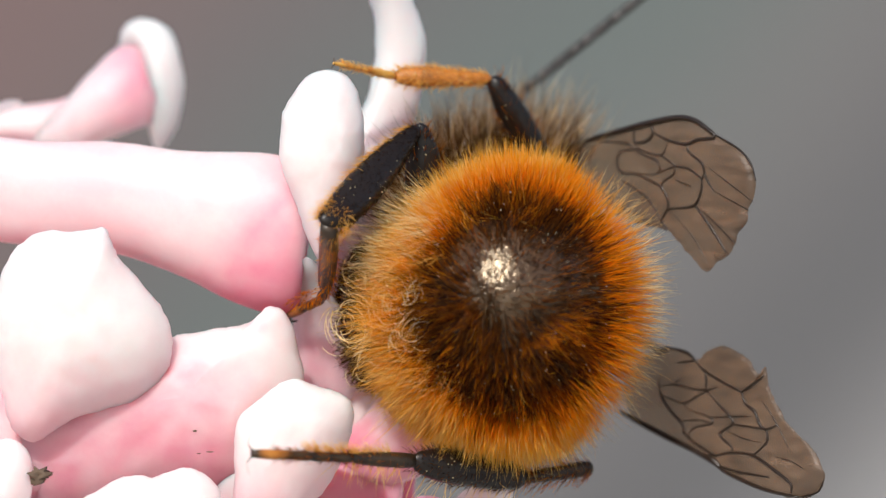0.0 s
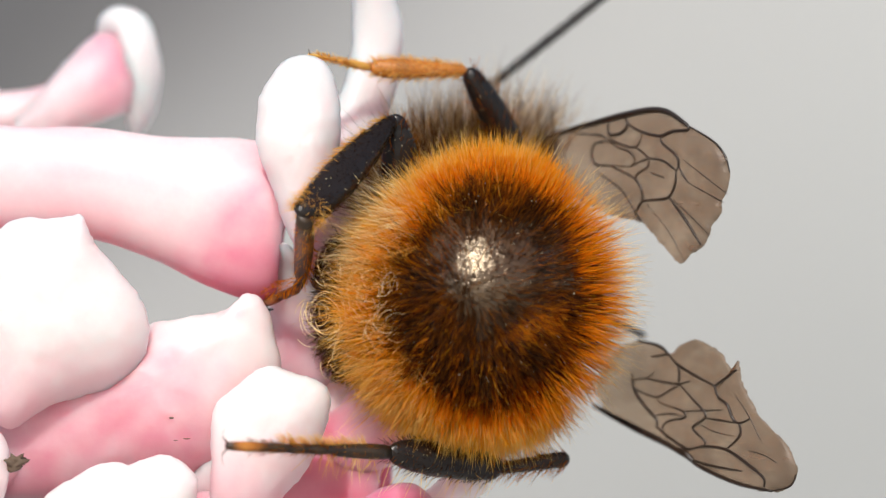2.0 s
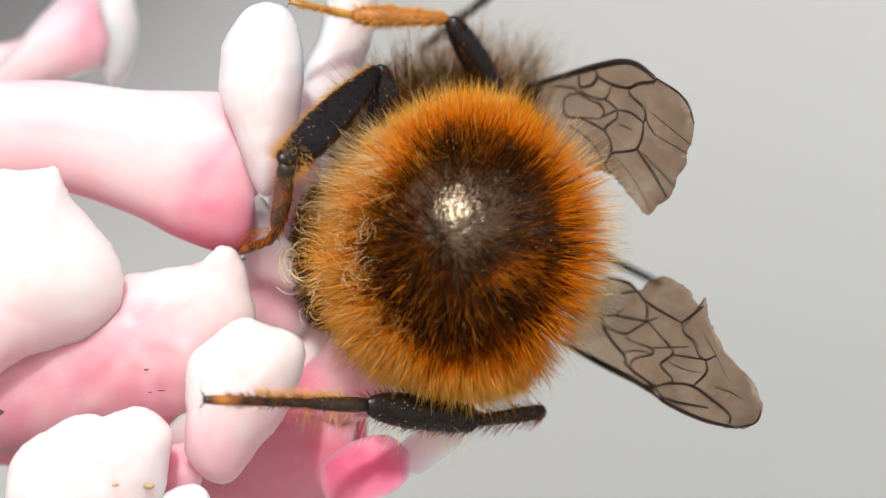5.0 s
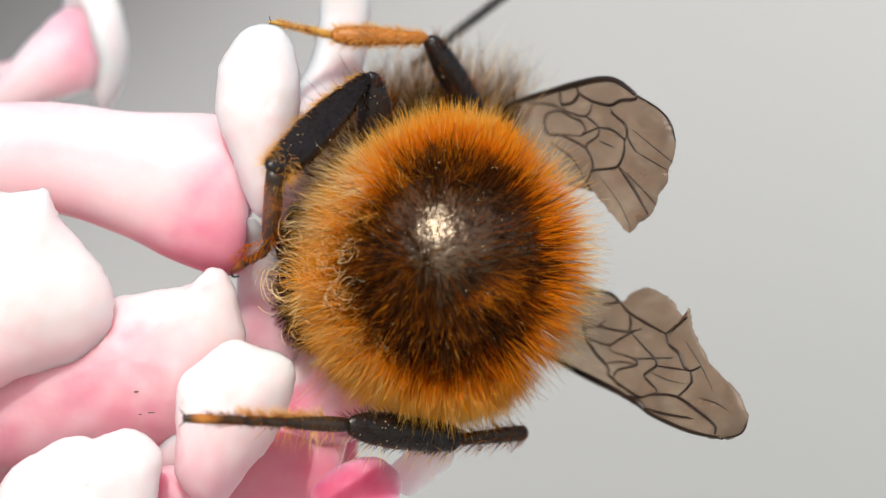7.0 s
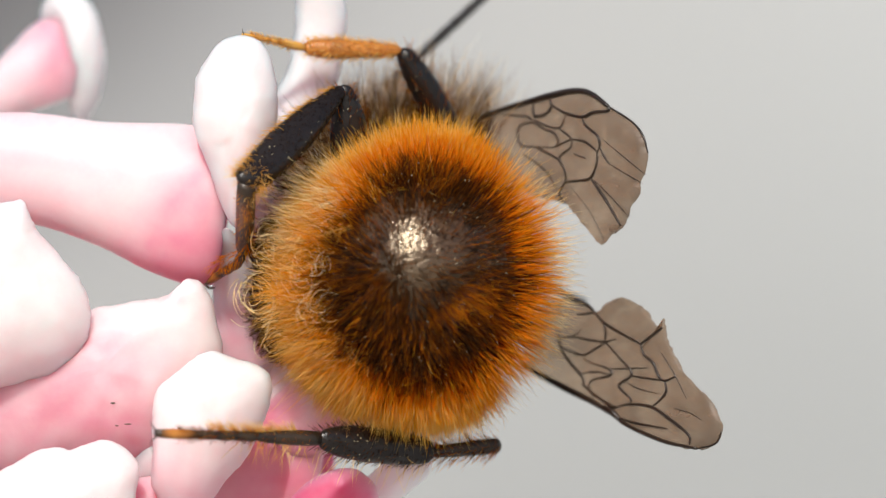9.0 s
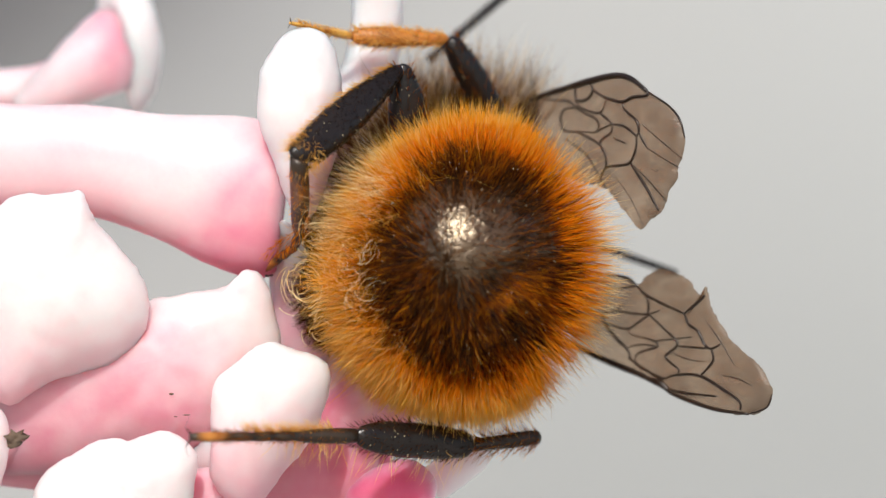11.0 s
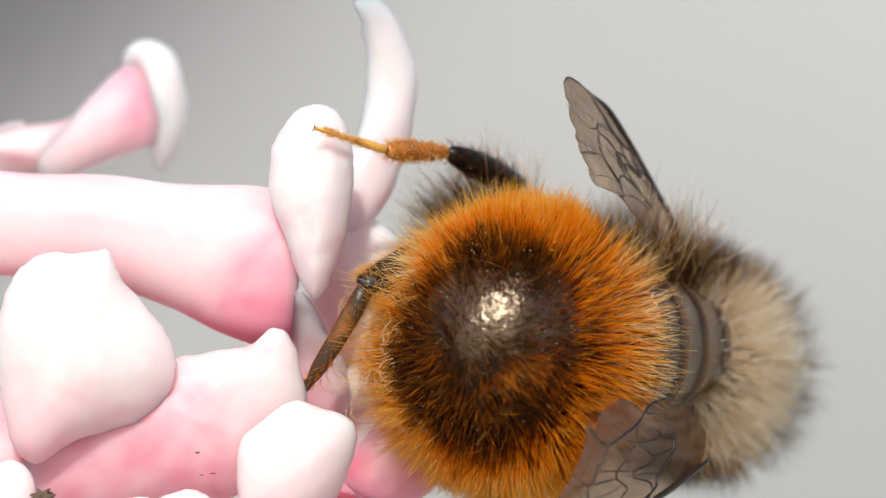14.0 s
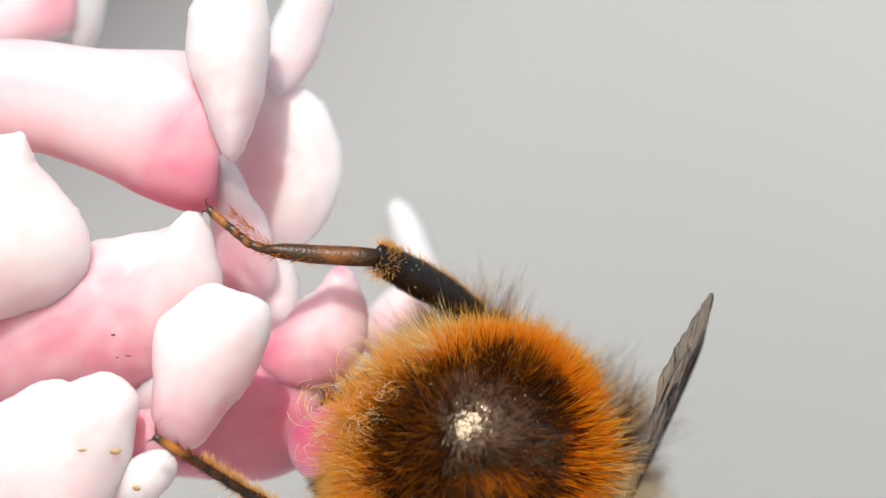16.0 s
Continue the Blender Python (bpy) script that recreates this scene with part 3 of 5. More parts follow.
def twig():
    e = thing("viburnum_twig", "brown woody twig that carries the flower head", "twig")
    e.location = BASE
    pts = [Vector((-13.5, 2.5, 3.0)), Vector((-12.5, 2.6, -3.0)), Vector((-12.8, 3.2, -12.0)), Vector((-16, 6, -60)), Vector((-30, 20, -300)), Vector((-40, 60, -1000))]
    c, r = glide(pts, 60), runs([0.9, 1.1, 1.1, 1.4, 3.0, 6.0], 60)
    rings = []
    for k in range(60):
        t = (c[min(k + 1, 59)] - c[max(k - 1, 0)]).normalized()
        s = t.cross(Vector((0, 1, 0))).normalized()
        up = s.cross(t)
        rings.append([c[k] + (s * math.cos(a) + up * math.sin(a)) * r[k] * (1 + 0.1 * noise.noise(c[k] + Vector((3 * math.cos(a), 3 * math.sin(a), 0))))
                      for a in [2 * math.pi * j / 14 for j in range(14)]])
    v, f = loft(rings)
    part("stem", v, f, TWIG, e, tint=[0.4] * len(v))
    return e


stalk = twig()


# ---- the bee: its own space is +y to the head, +x to the back, origin in the abdomen ----
BEE_AT = spot(922, 543, 0.0)
bee = thing("bee", "fuzzy orange-brown mason bee clinging to the blossom", "bee")
bee.location = BASE + BEE_AT * MM


def own(u, v, y):
    return spot(u, v, y) - BEE_AT


TILT = radians(10)
AXIS = np.array([math.sin(TILT), math.cos(TILT), 0.0])
BACK = np.array([math.cos(TILT), -math.sin(TILT), 0.0])
SIDE = np.array([0.0, 0.0, 1.0])
LONG, DEEP, WIDE = 2.45, 1.93, 2.0
MIDDLE = np.array([-0.18, 0.0, 0.02])


def hull(s, a):
    """A place on the abdomen: s from -1 (tip) to 1 (waist), a round it."""
    r = np.sqrt(np.maximum(0.0, 1 - np.abs(s) ** 2.3)) * np.where(s > 0, 1 - 0.25 * s * s, 1.0)
    lift = np.sin(2 * a) * (np.sin(a) > 0)
    r = r * (1 + np.where(lift > 0, 0.05, 0.08) * lift)
    return MIDDLE + np.multiply.outer(s * LONG, AXIS) + np.multiply.outer(r * np.cos(a) * DEEP, BACK) + np.multiply.outer(r * np.sin(a) * WIDE, SIDE)


def hull_normal(s, a):
    e = 1e-3
    d1 = hull(np.clip(s + e, -0.999, 0.999), a) - hull(np.clip(s - e, -0.999, 0.999), a)
    d2 = hull(s, a + e) - hull(s, a - e)
    n = np.cross(d1, d2)
    n /= np.maximum(np.linalg.norm(n, axis=1, keepdims=True), 1e-9)
    return n * np.sign((n * (hull(s, a) - MIDDLE)).sum(1, keepdims=True))


def ball_fur(name, parent, center, size, count, length, tint_of, label, seed, width=0.018):
    rng = np.random.default_rng(seed)
    d = rng.normal(size=(count, 3))
    d /= np.linalg.norm(d, axis=1, keepdims=True)
    p = np.array(center) + d * np.array(size)
    ways = d * 0.9 + rng.normal(size=d.shape) * 0.2
    tints = np.array([tint_of(q) for q in d]) + rng.normal(size=count) * 0.03
    fur(name, parent, p, ways, length * (1 + 0.3 * np.clip(d[:, 0], 0, 1)) * rng.uniform(0.7, 1.2, count), width, np.clip(tints, 0.02, 0.98), label, seed + 1, curl=0.2, mat=GREY_HAIR)


def abdomen():
    rings, tint = [], []
    for k in range(64):
        s = -0.9995 + 1.999 * (0.5 - 0.5 * math.cos(math.pi * k / 63))
        # each plate of the back overlaps the next one a little
        step = 1 - 0.018 * ((s * 3.1 + 0.35) % 1.0) * (s > -0.62)
        a = np.linspace(0, 2 * math.pi, 64, endpoint=False)
        p = (hull(np.full(64, s), a) - MIDDLE) * step + MIDDLE
        rings.append([Vector(q) for q in p])
        tint += [0.25 + 0.3 * ((s * 3.1 + 0.35) % 1.0)] * 64
    v, f = loft(rings)
    body = part("abdomen", v, f, CUTICLE, bee, "glossy dark brown abdomen with overlapping plates", tint + [0.3, 0.3])
    rng = np.random.default_rng(5)
    # erect orange coat round the sides; sparse and short over the rear and along the back
    n = 78000
    s, a = rng.uniform(-0.999, 0.9, n), rng.uniform(0, 2 * math.pi, n)
    keep = rng.uniform(0, 1, n) < np.sqrt(1 - np.abs(s) ** 2.3) + 0.12
    s, a = s[keep], a[keep]
    n = len(s)
    p, nn = hull(s, a), hull_normal(s, a)
    out = np.multiply.outer(np.cos(a), BACK) + np.multiply.outer(np.sin(a), SIDE)
    wob = np.array([noise.noise(Vector(q) * 1.4) + 0.6 * noise.noise(Vector(q) * 4.0) for q in p])
    tuft = np.array([noise.noise_vector(Vector(q) * 2.6) + 0.9 * noise.noise_vector(Vector(q) * 7.5) for q in p])
    back = np.clip((np.cos(a) - 0.30 + 0.17 * np.clip(s / 0.3, 0, 1) + 0.12 * wob) / 0.35, 0, 1) * np.clip((1.05 - s) / 0.16, 0, 1)
    left, low = np.clip(-np.cos(a), 0, 1), np.clip(-np.sin(a), 0, 1)
    cap = np.clip((-0.44 - 0.14 * left - s + 0.10 * wob) / 0.20, 0, 1)
    curl = np.clip((-0.40 - s) / 0.2, 0, 1) * np.clip(left * 2.0 - 0.4, 0, 1) * (1 - cap)
    fore = np.clip((s - 0.36) / 0.15, 0, 1)
    length = np.clip(0.70 - 0.44 * cap - 0.04 * back * (1 - fore) - 0.34 * back * fore + 0.12 * fore * (1 - left) * (1 - back) - 0.05 * np.clip(np.sin(a), 0, 1) + 0.05 * left - 0.22 * curl + 0.10 * low + rng.normal(size=n) * 0.12, 0.14, 1.05)
    tints = 0.65 - 0.45 * cap - 0.10 * back * (1 - fore) - 0.26 * back * fore + 0.10 * fore + 0.20 * left + 0.03 * curl + 0.13 * low + 0.06 * np.clip(np.cos(a), 0, 1) + 0.10 * np.clip(wob, -0.4, 0.5) + rng.normal(size=n) * 0.05
    length = length * (1 - 0.38 * np.clip(left * 4 - 3, 0, 1) * (np.abs(p[:, 2] + 0.15) < 0.7))
    keep = rng.uniform(0, 1, n) > np.maximum(np.maximum(0.86 * cap, back * (0.83 + 0.10 * np.clip((s + 0.15) / 0.2, 0, 1) + 0.04 * fore)), 0.5 * curl)
    ways = nn * 0.95 + out * (0.35 + 0.6 * curl[:, None]) - AXIS * 0.10 + tuft * (0.36 + 0.3 * curl[:, None] - 0.22 * back[:, None]) + rng.normal(size=nn.shape) * 0.10
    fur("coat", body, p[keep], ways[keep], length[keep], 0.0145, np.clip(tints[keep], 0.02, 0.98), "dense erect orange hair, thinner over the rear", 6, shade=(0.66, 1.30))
    # sparse long guard hairs with pale tips, palest towards the back
    g = rng.choice(n, 7600, replace=False)
    g = g[np.maximum(cap, back)[g] < 0.4]
    fur("guard_hair", body, p[g], ways[g] + rng.normal(size=ways[g].shape) * 0.14, rng.uniform(0.75, 1.15, len(g)) + 0.12 * low[g], 0.0095, np.clip(tints[g] + 0.12 + 0.18 * np.clip(np.cos(a[g]), 0, 1), 0, 0.97), "long pale-tipped guard hair", 9, curl=0.16)
    # a few pale hairs along the back
    m = 260
    s1, a1 = rng.uniform(-0.1, 0.6, m), rng.normal(size=m) * 0.6
    p1, n1 = hull(s1, a1), hull_normal(s1, a1)
    fur("pale_hair", body, p1, n1 + rng.normal(size=n1.shape) * 0.2, rng.uniform(0.75, 1.1, m), 0.009, np.full(m, 0.93), "sparse pale hair along the back", 14, curl=0.2, mat=PALE_HAIR, shade=(0.6, 1.1))
    # coarser locks that catch the light
    g = rng.choice(n, 5200, replace=False)
    g = g[np.maximum(cap, back)[g] < 0.35]
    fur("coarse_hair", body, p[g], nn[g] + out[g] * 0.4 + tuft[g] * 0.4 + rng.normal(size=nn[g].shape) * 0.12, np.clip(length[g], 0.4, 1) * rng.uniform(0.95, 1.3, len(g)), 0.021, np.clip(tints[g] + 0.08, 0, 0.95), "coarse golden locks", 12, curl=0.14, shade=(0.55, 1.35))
    # dark brown hair lying outwards over the rear plates, with a few rusty tufts
    n = 17000
    s, a = -1 + 0.75 * rng.uniform(0, 1, n) ** 1.5, rng.uniform(0, 2 * math.pi, n)
    p, nn = hull(s, a), hull_normal(s, a)
    out = np.multiply.outer(np.cos(a), BACK) + np.multiply.outer(np.sin(a), SIDE)
    glossy = np.min([np.linalg.norm(p - q, axis=1) for q in hull(np.array([-0.86, -0.95, -0.98, -0.87, -0.6]), np.array([1.9, 1.3, 0.6, 0.65, 0.4]))], axis=0)
    keep = rng.uniform(0, 1, n) < np.clip((glossy - 0.25) / 0.9, 0.05, 1)
    p, nn, out = p[keep], nn[keep], out[keep]
    wob = np.array([noise.noise(Vector(q) * 1.5 + Vector((4, 0, 0))) for q in p])
    clump = np.array([noise.noise_vector(Vector(q) * 3.2) + 0.7 * noise.noise_vector(Vector(q) * 8.0) for q in p])
    ways = nn * 0.45 + out * 0.55 + np.array([0.0, 0.0, -0.22]) + clump * 0.55 + rng.normal(size=nn.shape) * 0.14
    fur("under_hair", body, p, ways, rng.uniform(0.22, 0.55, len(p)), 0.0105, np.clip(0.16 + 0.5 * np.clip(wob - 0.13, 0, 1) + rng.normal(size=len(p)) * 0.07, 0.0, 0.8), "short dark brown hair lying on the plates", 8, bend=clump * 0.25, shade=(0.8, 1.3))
    # golden curls on the belly side
    n = 4200
    s, a = rng.uniform(-0.72, 0.4, n), math.pi - 0.1 + rng.normal(size=n) * 0.62
    p, nn = hull(s, a), hull_normal(s, a)
    clump = np.array([noise.noise_vector(Vector(q) * 3.0) for q in p])
    ways = nn * 0.6 + np.array([-0.6, -0.25, 0.0]) + clump * 0.8 + rng.normal(size=nn.shape) * 0.18
    bend = clump * 0.9 + rng.normal(size=nn.shape) * 0.18 + np.multiply.outer(np.sin(a) + 0.1, np.array([0.0, 0.0, 0.4]))
    fur("belly_hair", body, p, ways, rng.uniform(0.35, 1.02, n) * (1 - 0.5 * np.clip(np.sin(a), 0, 1)), 0.0115, rng.uniform(0.66, 0.97, n), "long golden hairs of the belly side", 7, bend=bend, curl=0.2, shade=(0.7, 1.2))
    # pale straggling hairs from the flank, reaching over the hind shin
    n = 640
    s, a = rng.uniform(-0.62, 0.15, n), rng.uniform(2.0, 2.85, n)
    p, nn = hull(s, a), hull_normal(s, a)
    clump = np.array([noise.noise_vector(Vector(q) * 2.4) for q in p])
    ways = nn * 0.5 + np.array([-0.8, -0.45, 0.05]) + clump * 0.45 + rng.normal(size=nn.shape) * 0.12
    fur("straggling_hair", body, p, ways, rng.uniform(0.7, 1.45, n), 0.0105, rng.uniform(0.78, 0.99, n), "long pale straggling hairs of the flank", 13, bend=clump * 0.5 + np.array([0.0, 0.0, -0.18]), curl=0.16, mat=PALE_HAIR, shade=(0.75, 1.15))
    # stray hairs round the lower and right rim
    n = 420
    s, a = rng.uniform(-0.1, 0.45, n), rng.uniform(-2.2, 0.9, n)
    p, nn = hull(s, a), hull_normal(s, a)
    fur("stray_hair", body, p, nn + rng.normal(size=nn.shape) * 0.22, rng.uniform(0.85, 1.25, n), 0.009, rng.uniform(0.5, 0.95, n), "pale stray hairs round the rim", 16, curl=0.22, mat=PALE_HAIR, shade=(0.7, 1.12))
    # clumped, crooked pale hairs on the flank beside the dark rear
    n = 330
    s, a = rng.uniform(-0.82, -0.30, n), rng.uniform(2.3, 4.2, n)
    p, nn = hull(s, a), hull_normal(s, a)
    clump = np.array([noise.noise_vector(Vector(q) * 3.6 + Vector((0, 5, 0))) for q in p])
    ways = nn * 0.8 + np.array([-0.25, -0.1, 0.0]) + clump * 0.9 + rng.normal(size=nn.shape) * 0.15
    fur("crooked_hair", body, p + nn * 0.15, ways, rng.uniform(0.3, 0.7, n), 0.0125, rng.uniform(0.1, 0.7, n), "crooked golden hairs that catch the light", 18, bend=clump * 1.1, curl=0.3, mat=PALE_HAIR, shade=(0.6, 1.25))
    # pale hairs standing out from the belly side
    n = 950
    s, a = rng.uniform(-0.72, 0.3, n), rng.uniform(2.5, 4.4, n)
    p, nn = hull(s, a), hull_normal(s, a)
    clump = np.array([noise.noise_vector(Vector(q) * 3.0 + Vector((3, 0, 0))) for q in p])
    ways = nn * 0.8 + np.array([-0.5, -0.2, 0.0]) + clump * 0.5 + rng.normal(size=nn.shape) * 0.15
    fur("side_hair", body, p, ways, rng.uniform(0.5, 1.1, n), 0.010, rng.uniform(0.35, 0.75, n), "pale hairs standing out from the belly side", 20, bend=clump * 0.8, curl=0.22, mat=PALE_HAIR, shade=(0.35, 1.35))
    # whorls of curled hair in front of the dark belly
    v, f = ball(own(662, 560, 1.0), (0.62, 0.9, 1.2))
    under = part("belly", v, f, UMBER, bee, "dark hairy belly", [0.3] * len(v))
    ball_fur("fur", under, own(662, 560, 1.0), (0.62, 0.9, 1.2), 4200, 0.24, lambda d: 0.26, "dark brown belly hair", 19, 0.011)
    verts, faces, tn = [], [], []
    for cu, cv, big, count in ((622, 572, 0.38, 34), (632, 480, 0.32, 16), (735, 590, 0.30, 22), (718, 515, 0.28, 22), (690, 545, 0.3, 16), (650, 645, 0.3, 12)):
        for k in range(count):
            r = big * math.sqrt(rng.uniform(0.08, 1.0))
            a0, span = rng.uniform(0, 6.28), rng.uniform(0.9, 2.4)
            c0 = own(cu, cv, -1.2 - (0.6 if cu > 680 else 0.0)) + Vector((rng.normal() * 0.12, rng.normal() * 0.15, rng.normal() * 0.14))
            pts = [c0 + Vector((r * math.cos(a0 + span * q / 8), 0.15 * r * math.sin(q), 1.25 * r * math.sin(a0 + span * q / 8))) for q in range(9)]
            rings = []
            for q in range(9):
                t = (pts[min(q + 1, 8)] - pts[max(q - 1, 0)]).normalized()
                sd = t.cross(Vector((0, 1, 0))).normalized()
                w = 0.0078 * (1.1 - q / 9)
                rings.append([pts[q] + (sd * math.cos(g) + Vector((0, 1, 0)) * math.sin(g)) * w for g in (0, 2.09, 4.19)])
            v, f = loft(rings)
            faces += [tuple(i + len(verts) for i in g) for g in f]
            verts += v
            tn += [rng.uniform(0.8, 1.0)] * len(v)
    tagged(part("curled_hair", verts, faces, PALE_HAIR, body, "golden curled hair in whorls", tn), kind="stuff")
    # specks of pollen caught in the hair
    bm = bmesh.new()
    for k in range(420):
        s1, a1 = rng.uniform(-0.97, 0.1), rng.uniform(0, 2 * math.pi)
        q = hull(np.array([s1]), np.array([a1]))[0]
        m1 = hull_normal(np.array([s1]), np.array([a1]))[0]
        bmesh.ops.create_icosphere(bm, subdivisions=1, radius=float(rng.uniform(0.004, 0.0105)) * MM, matrix=Matrix.Translation(Vector(q + m1 * rng.uniform(0.2, 0.5)) * MM))
    me = bpy.data.meshes.new("pollen")
    bm.to_mesh(me)
    bm.free()
    me.materials.append(SPECK)
    ob = new("pollen", me)
    ob.parent = body
    tagged(ob, "pale pollen specks", kind="stuff")


abdomen()


THORAX, HEAD = Vector((-0.45, 4.3, 0.95)), Vector((-1.1, 6.0, 1.2))


def front_body():
    # ringed waist
    rings, tn = [], []
    for k in range(40):
        q = k / 39
        c, r = Vector((0.55 + 0.35 * q, 1.7 + 2.0 * q, 0.02)), 1.42 * (1 - 0.42 * q ** 1.6) * (1 - 0.07 * (q * 3.3 % 1.0))
        rings.append([c + Vector((r * 0.86 * math.cos(g), -0.12 * r * math.cos(g), r * math.sin(g))) for g in [2 * math.pi * j / 40 for j in range(40)]])
        tn += [0.9 - 0.9 * (q * 3.3 % 1.0) - 0.25 * q] * 40
    v, f = loft(rings)
    w = part("waist", v, f, CUTICLE, bee, "shiny brown-black waist with overlapping rings", tn + [0.3, 0.3])
    v, f = ball(Vector(), (1.4, 1.45, 1.6))
    th = part("thorax", v, f, BLACK, bee, "dark thorax under pale fur", [0.3] * len(v))
    th.location = THORAX * MM
    ball_fur("fur", th, (0, 0, 0), (1.4, 1.45, 1.6), 13000, 0.8, lambda d: 0.21 + 0.77 * min(1, max(0, d[0] * 2.6 - 0.8 - max(0, d[2] - 0.5) * 2.0)), "shaggy fur, cream on the back and grey-brown on the sides", 15, 0.011)
    v, f = ball(Vector(), (1.5, 1.1, 1.6))
    hd = part("head", v, f, BLACK, bee, "black head turned to the blossom", [0.2] * len(v))
    hd.location = HEAD * MM
    ball_fur("fur", hd, (0, 0, 0), (1.5, 1.1, 1.6), 2500, 0.8, lambda d: 0.32, "grey-brown head fur", 17)
    # brown-gold hair on the flank, beside the hind leg
    rng = np.random.default_rng(23)
    n = 2800
    k = rng.uniform(0, 1, n)
    p = np.array(own(0, 0, 0)) + np.stack([0.01 * np.interp(k, [0, 0.35, 0.7, 1], [690, 760, 880, 1010]), rng.uniform(0.8, 2.2, n) + 1.3 * np.clip((k - 0.42) / 0.15, 0, 1), -0.01 * np.interp(k, [0, 0.35, 0.7, 1], [400, 325, 290, 285])], 1)
    p = p + rng.normal(size=p.shape) * np.array([0.22, 0.1, 0.18])
    lean = np.stack([np.interp(k, [0, 0.4, 1], [-0.75, -0.3, 0.35]), np.full(n, -0.1), np.interp(k, [0, 0.4, 1], [0.5, 0.9, 0.9])], 1)
    clump = np.array([noise.noise_vector(Vector(q) * 2.2) for q in p])
    way = lean + clump * 0.85 + rng.normal(size=p.shape) * 0.16
    far = rng.uniform(0.5, 1.45, n) * np.interp(k, [0, 0.3, 0.7, 1], [0.7, 1.0, 1.25, 1.0])
    tn = np.clip(0.43 + 0.5 * clump[:, 0] + rng.normal(size=n) * 0.15, 0.06, 0.9)
    a, b = k < 0.5, k >= 0.5
    fur("flank_hair", bee, p[a], way[a], far[a], 0.0115, tn[a], "brown-gold hair on the flank", 24, curl=0.2, mat=GREY_HAIR, shade=(0.6, 1.45))
    fur("collar_hair", th, p[b] - np.array(THORAX), way[b], far[b], 0.0115, tn[b] - 0.02, "wispy grey-brown hair at the rear of the thorax", 25, curl=0.2, mat=GREY_HAIR, shade=(0.6, 1.45))
    return w, th, hd


waist, thorax, head = front_body()


# ---- legs, feelers and wings ----
def limb(length, radii, flat=1.0, n=22, m=14, tint=0.3, lump=0.05, seed=0, slant=0.0):
    """A rounded limb piece along its own +y; slant draws one side of its far end on."""
    r = [float(np.interp(0.5 - 0.5 * math.cos(math.pi * k / (n - 1)), np.linspace(0, 1, 60), smooth_runs(radii, 60))) for k in range(n)]
    rings = []
    for k in range(n):
        f = 0.5 - 0.5 * math.cos(math.pi * k / (n - 1))
        y = length * f
        near = min(f, 1 - f) / 0.07
        close = math.sqrt(max(0.02, 1 - (1 - near) ** 2)) if near < 1 else 1.0
        ring = []
        for j in range(m):
            a = 2 * math.pi * j / m
            q = close * r[k] * (1 + lump * noise.noise(Vector((math.cos(a) * 2, y * 3, math.sin(a) * 2 + seed))))
            ring.append(Vector((q * math.cos(a), y + slant * q * math.cos(a) * max(0.0, f - 0.4) / 0.6, q * flat * math.sin(a))))
        rings.append(ring)
    v, f = loft(rings)
    return v, f, [tint] * len(v)


def limb_fur(name, parent, length, radius, count, hair, tint, seed, flat=1.0, label="short bristles", lean=0.9, shade=(0.74, 1.16), bow=None, edge=False, start=0.04, stop=1.0, side=0.0, mat=None):
    rng = np.random.default_rng(seed)
    y, a = rng.uniform(start, stop, count) * length, rng.uniform(0, 2 * math.pi, count)
    if edge:
        a = side + rng.normal(size=count) * 0.35
    d = np.stack([np.cos(a), np.zeros(count), np.sin(a)], 1)
    reach = np.interp(y / length, np.linspace(0, 1, len(radius)), radius) if isinstance(radius, list) else np.full(count, radius)
    p = d * reach[:, None] * np.array([1, 1, flat])
    p[:, 1] = y
    if bow:
        p[:, 0] += [bow(q) for q in y / length]
    fur(name, parent, p, d * 0.8 + np.array([0, lean, 0]) + rng.normal(size=d.shape) * 0.2, hair * rng.uniform(0.5, 1.3, count), 0.0095,
        np.clip(tint + rng.normal(size=count) * 0.06, 0.02, 0.98), label, seed, mat=mat, shade=shade)


def aim(a, b, normal=(0, -1, 0)):
    """A pose at a (metres) whose +y runs to b and whose +z leans to normal."""
    y = (Vector(b) - Vector(a)).normalized()
    z = Vector(normal)
    z = (z - y * z.dot(y)).normalized()
    x = y.cross(z)
    m = Matrix((x, y, z)).transposed().to_4x4()
    m.translation = Vector(a)
    return m


def jointed(length, cuts, radius, pinch, m=12, per=7, tint=0.45, tip=0.1, bow=None):
    """One slender limb along its own +y, pinched at its joints; bow gives its sideways swerve along the way."""
    rings, tn = [], []
    for k in range(len(cuts) - 1):
        for q in range(per):
            f = q / per
            y = (cuts[k] + (cuts[k + 1] - cuts[k]) * f)
            r = radius(y) * (1 - pinch * abs(2 * f - 0.9) ** 3)
            rings.append([Vector((r * math.cos(a) + (bow(y) if bow else 0.0), y * length, 0.85 * r * math.sin(a))) for a in [2 * math.pi * j / m for j in range(m)]])
            tn += [tint - 0.55 * abs(2 * f - 0.9) ** 3 + tip * (1.0 if k == len(cuts) - 2 else 0.15 * k)] * m
    r = radius(1.0) * 0.7
    rings.append([Vector((r * math.cos(a), length, 0.85 * r * math.sin(a))) for a in [2 * math.pi * j / m for j in range(m)]])
    tn += [tint] * m
    v, f = loft(rings)
    return v, f, tn + [tint, tint]


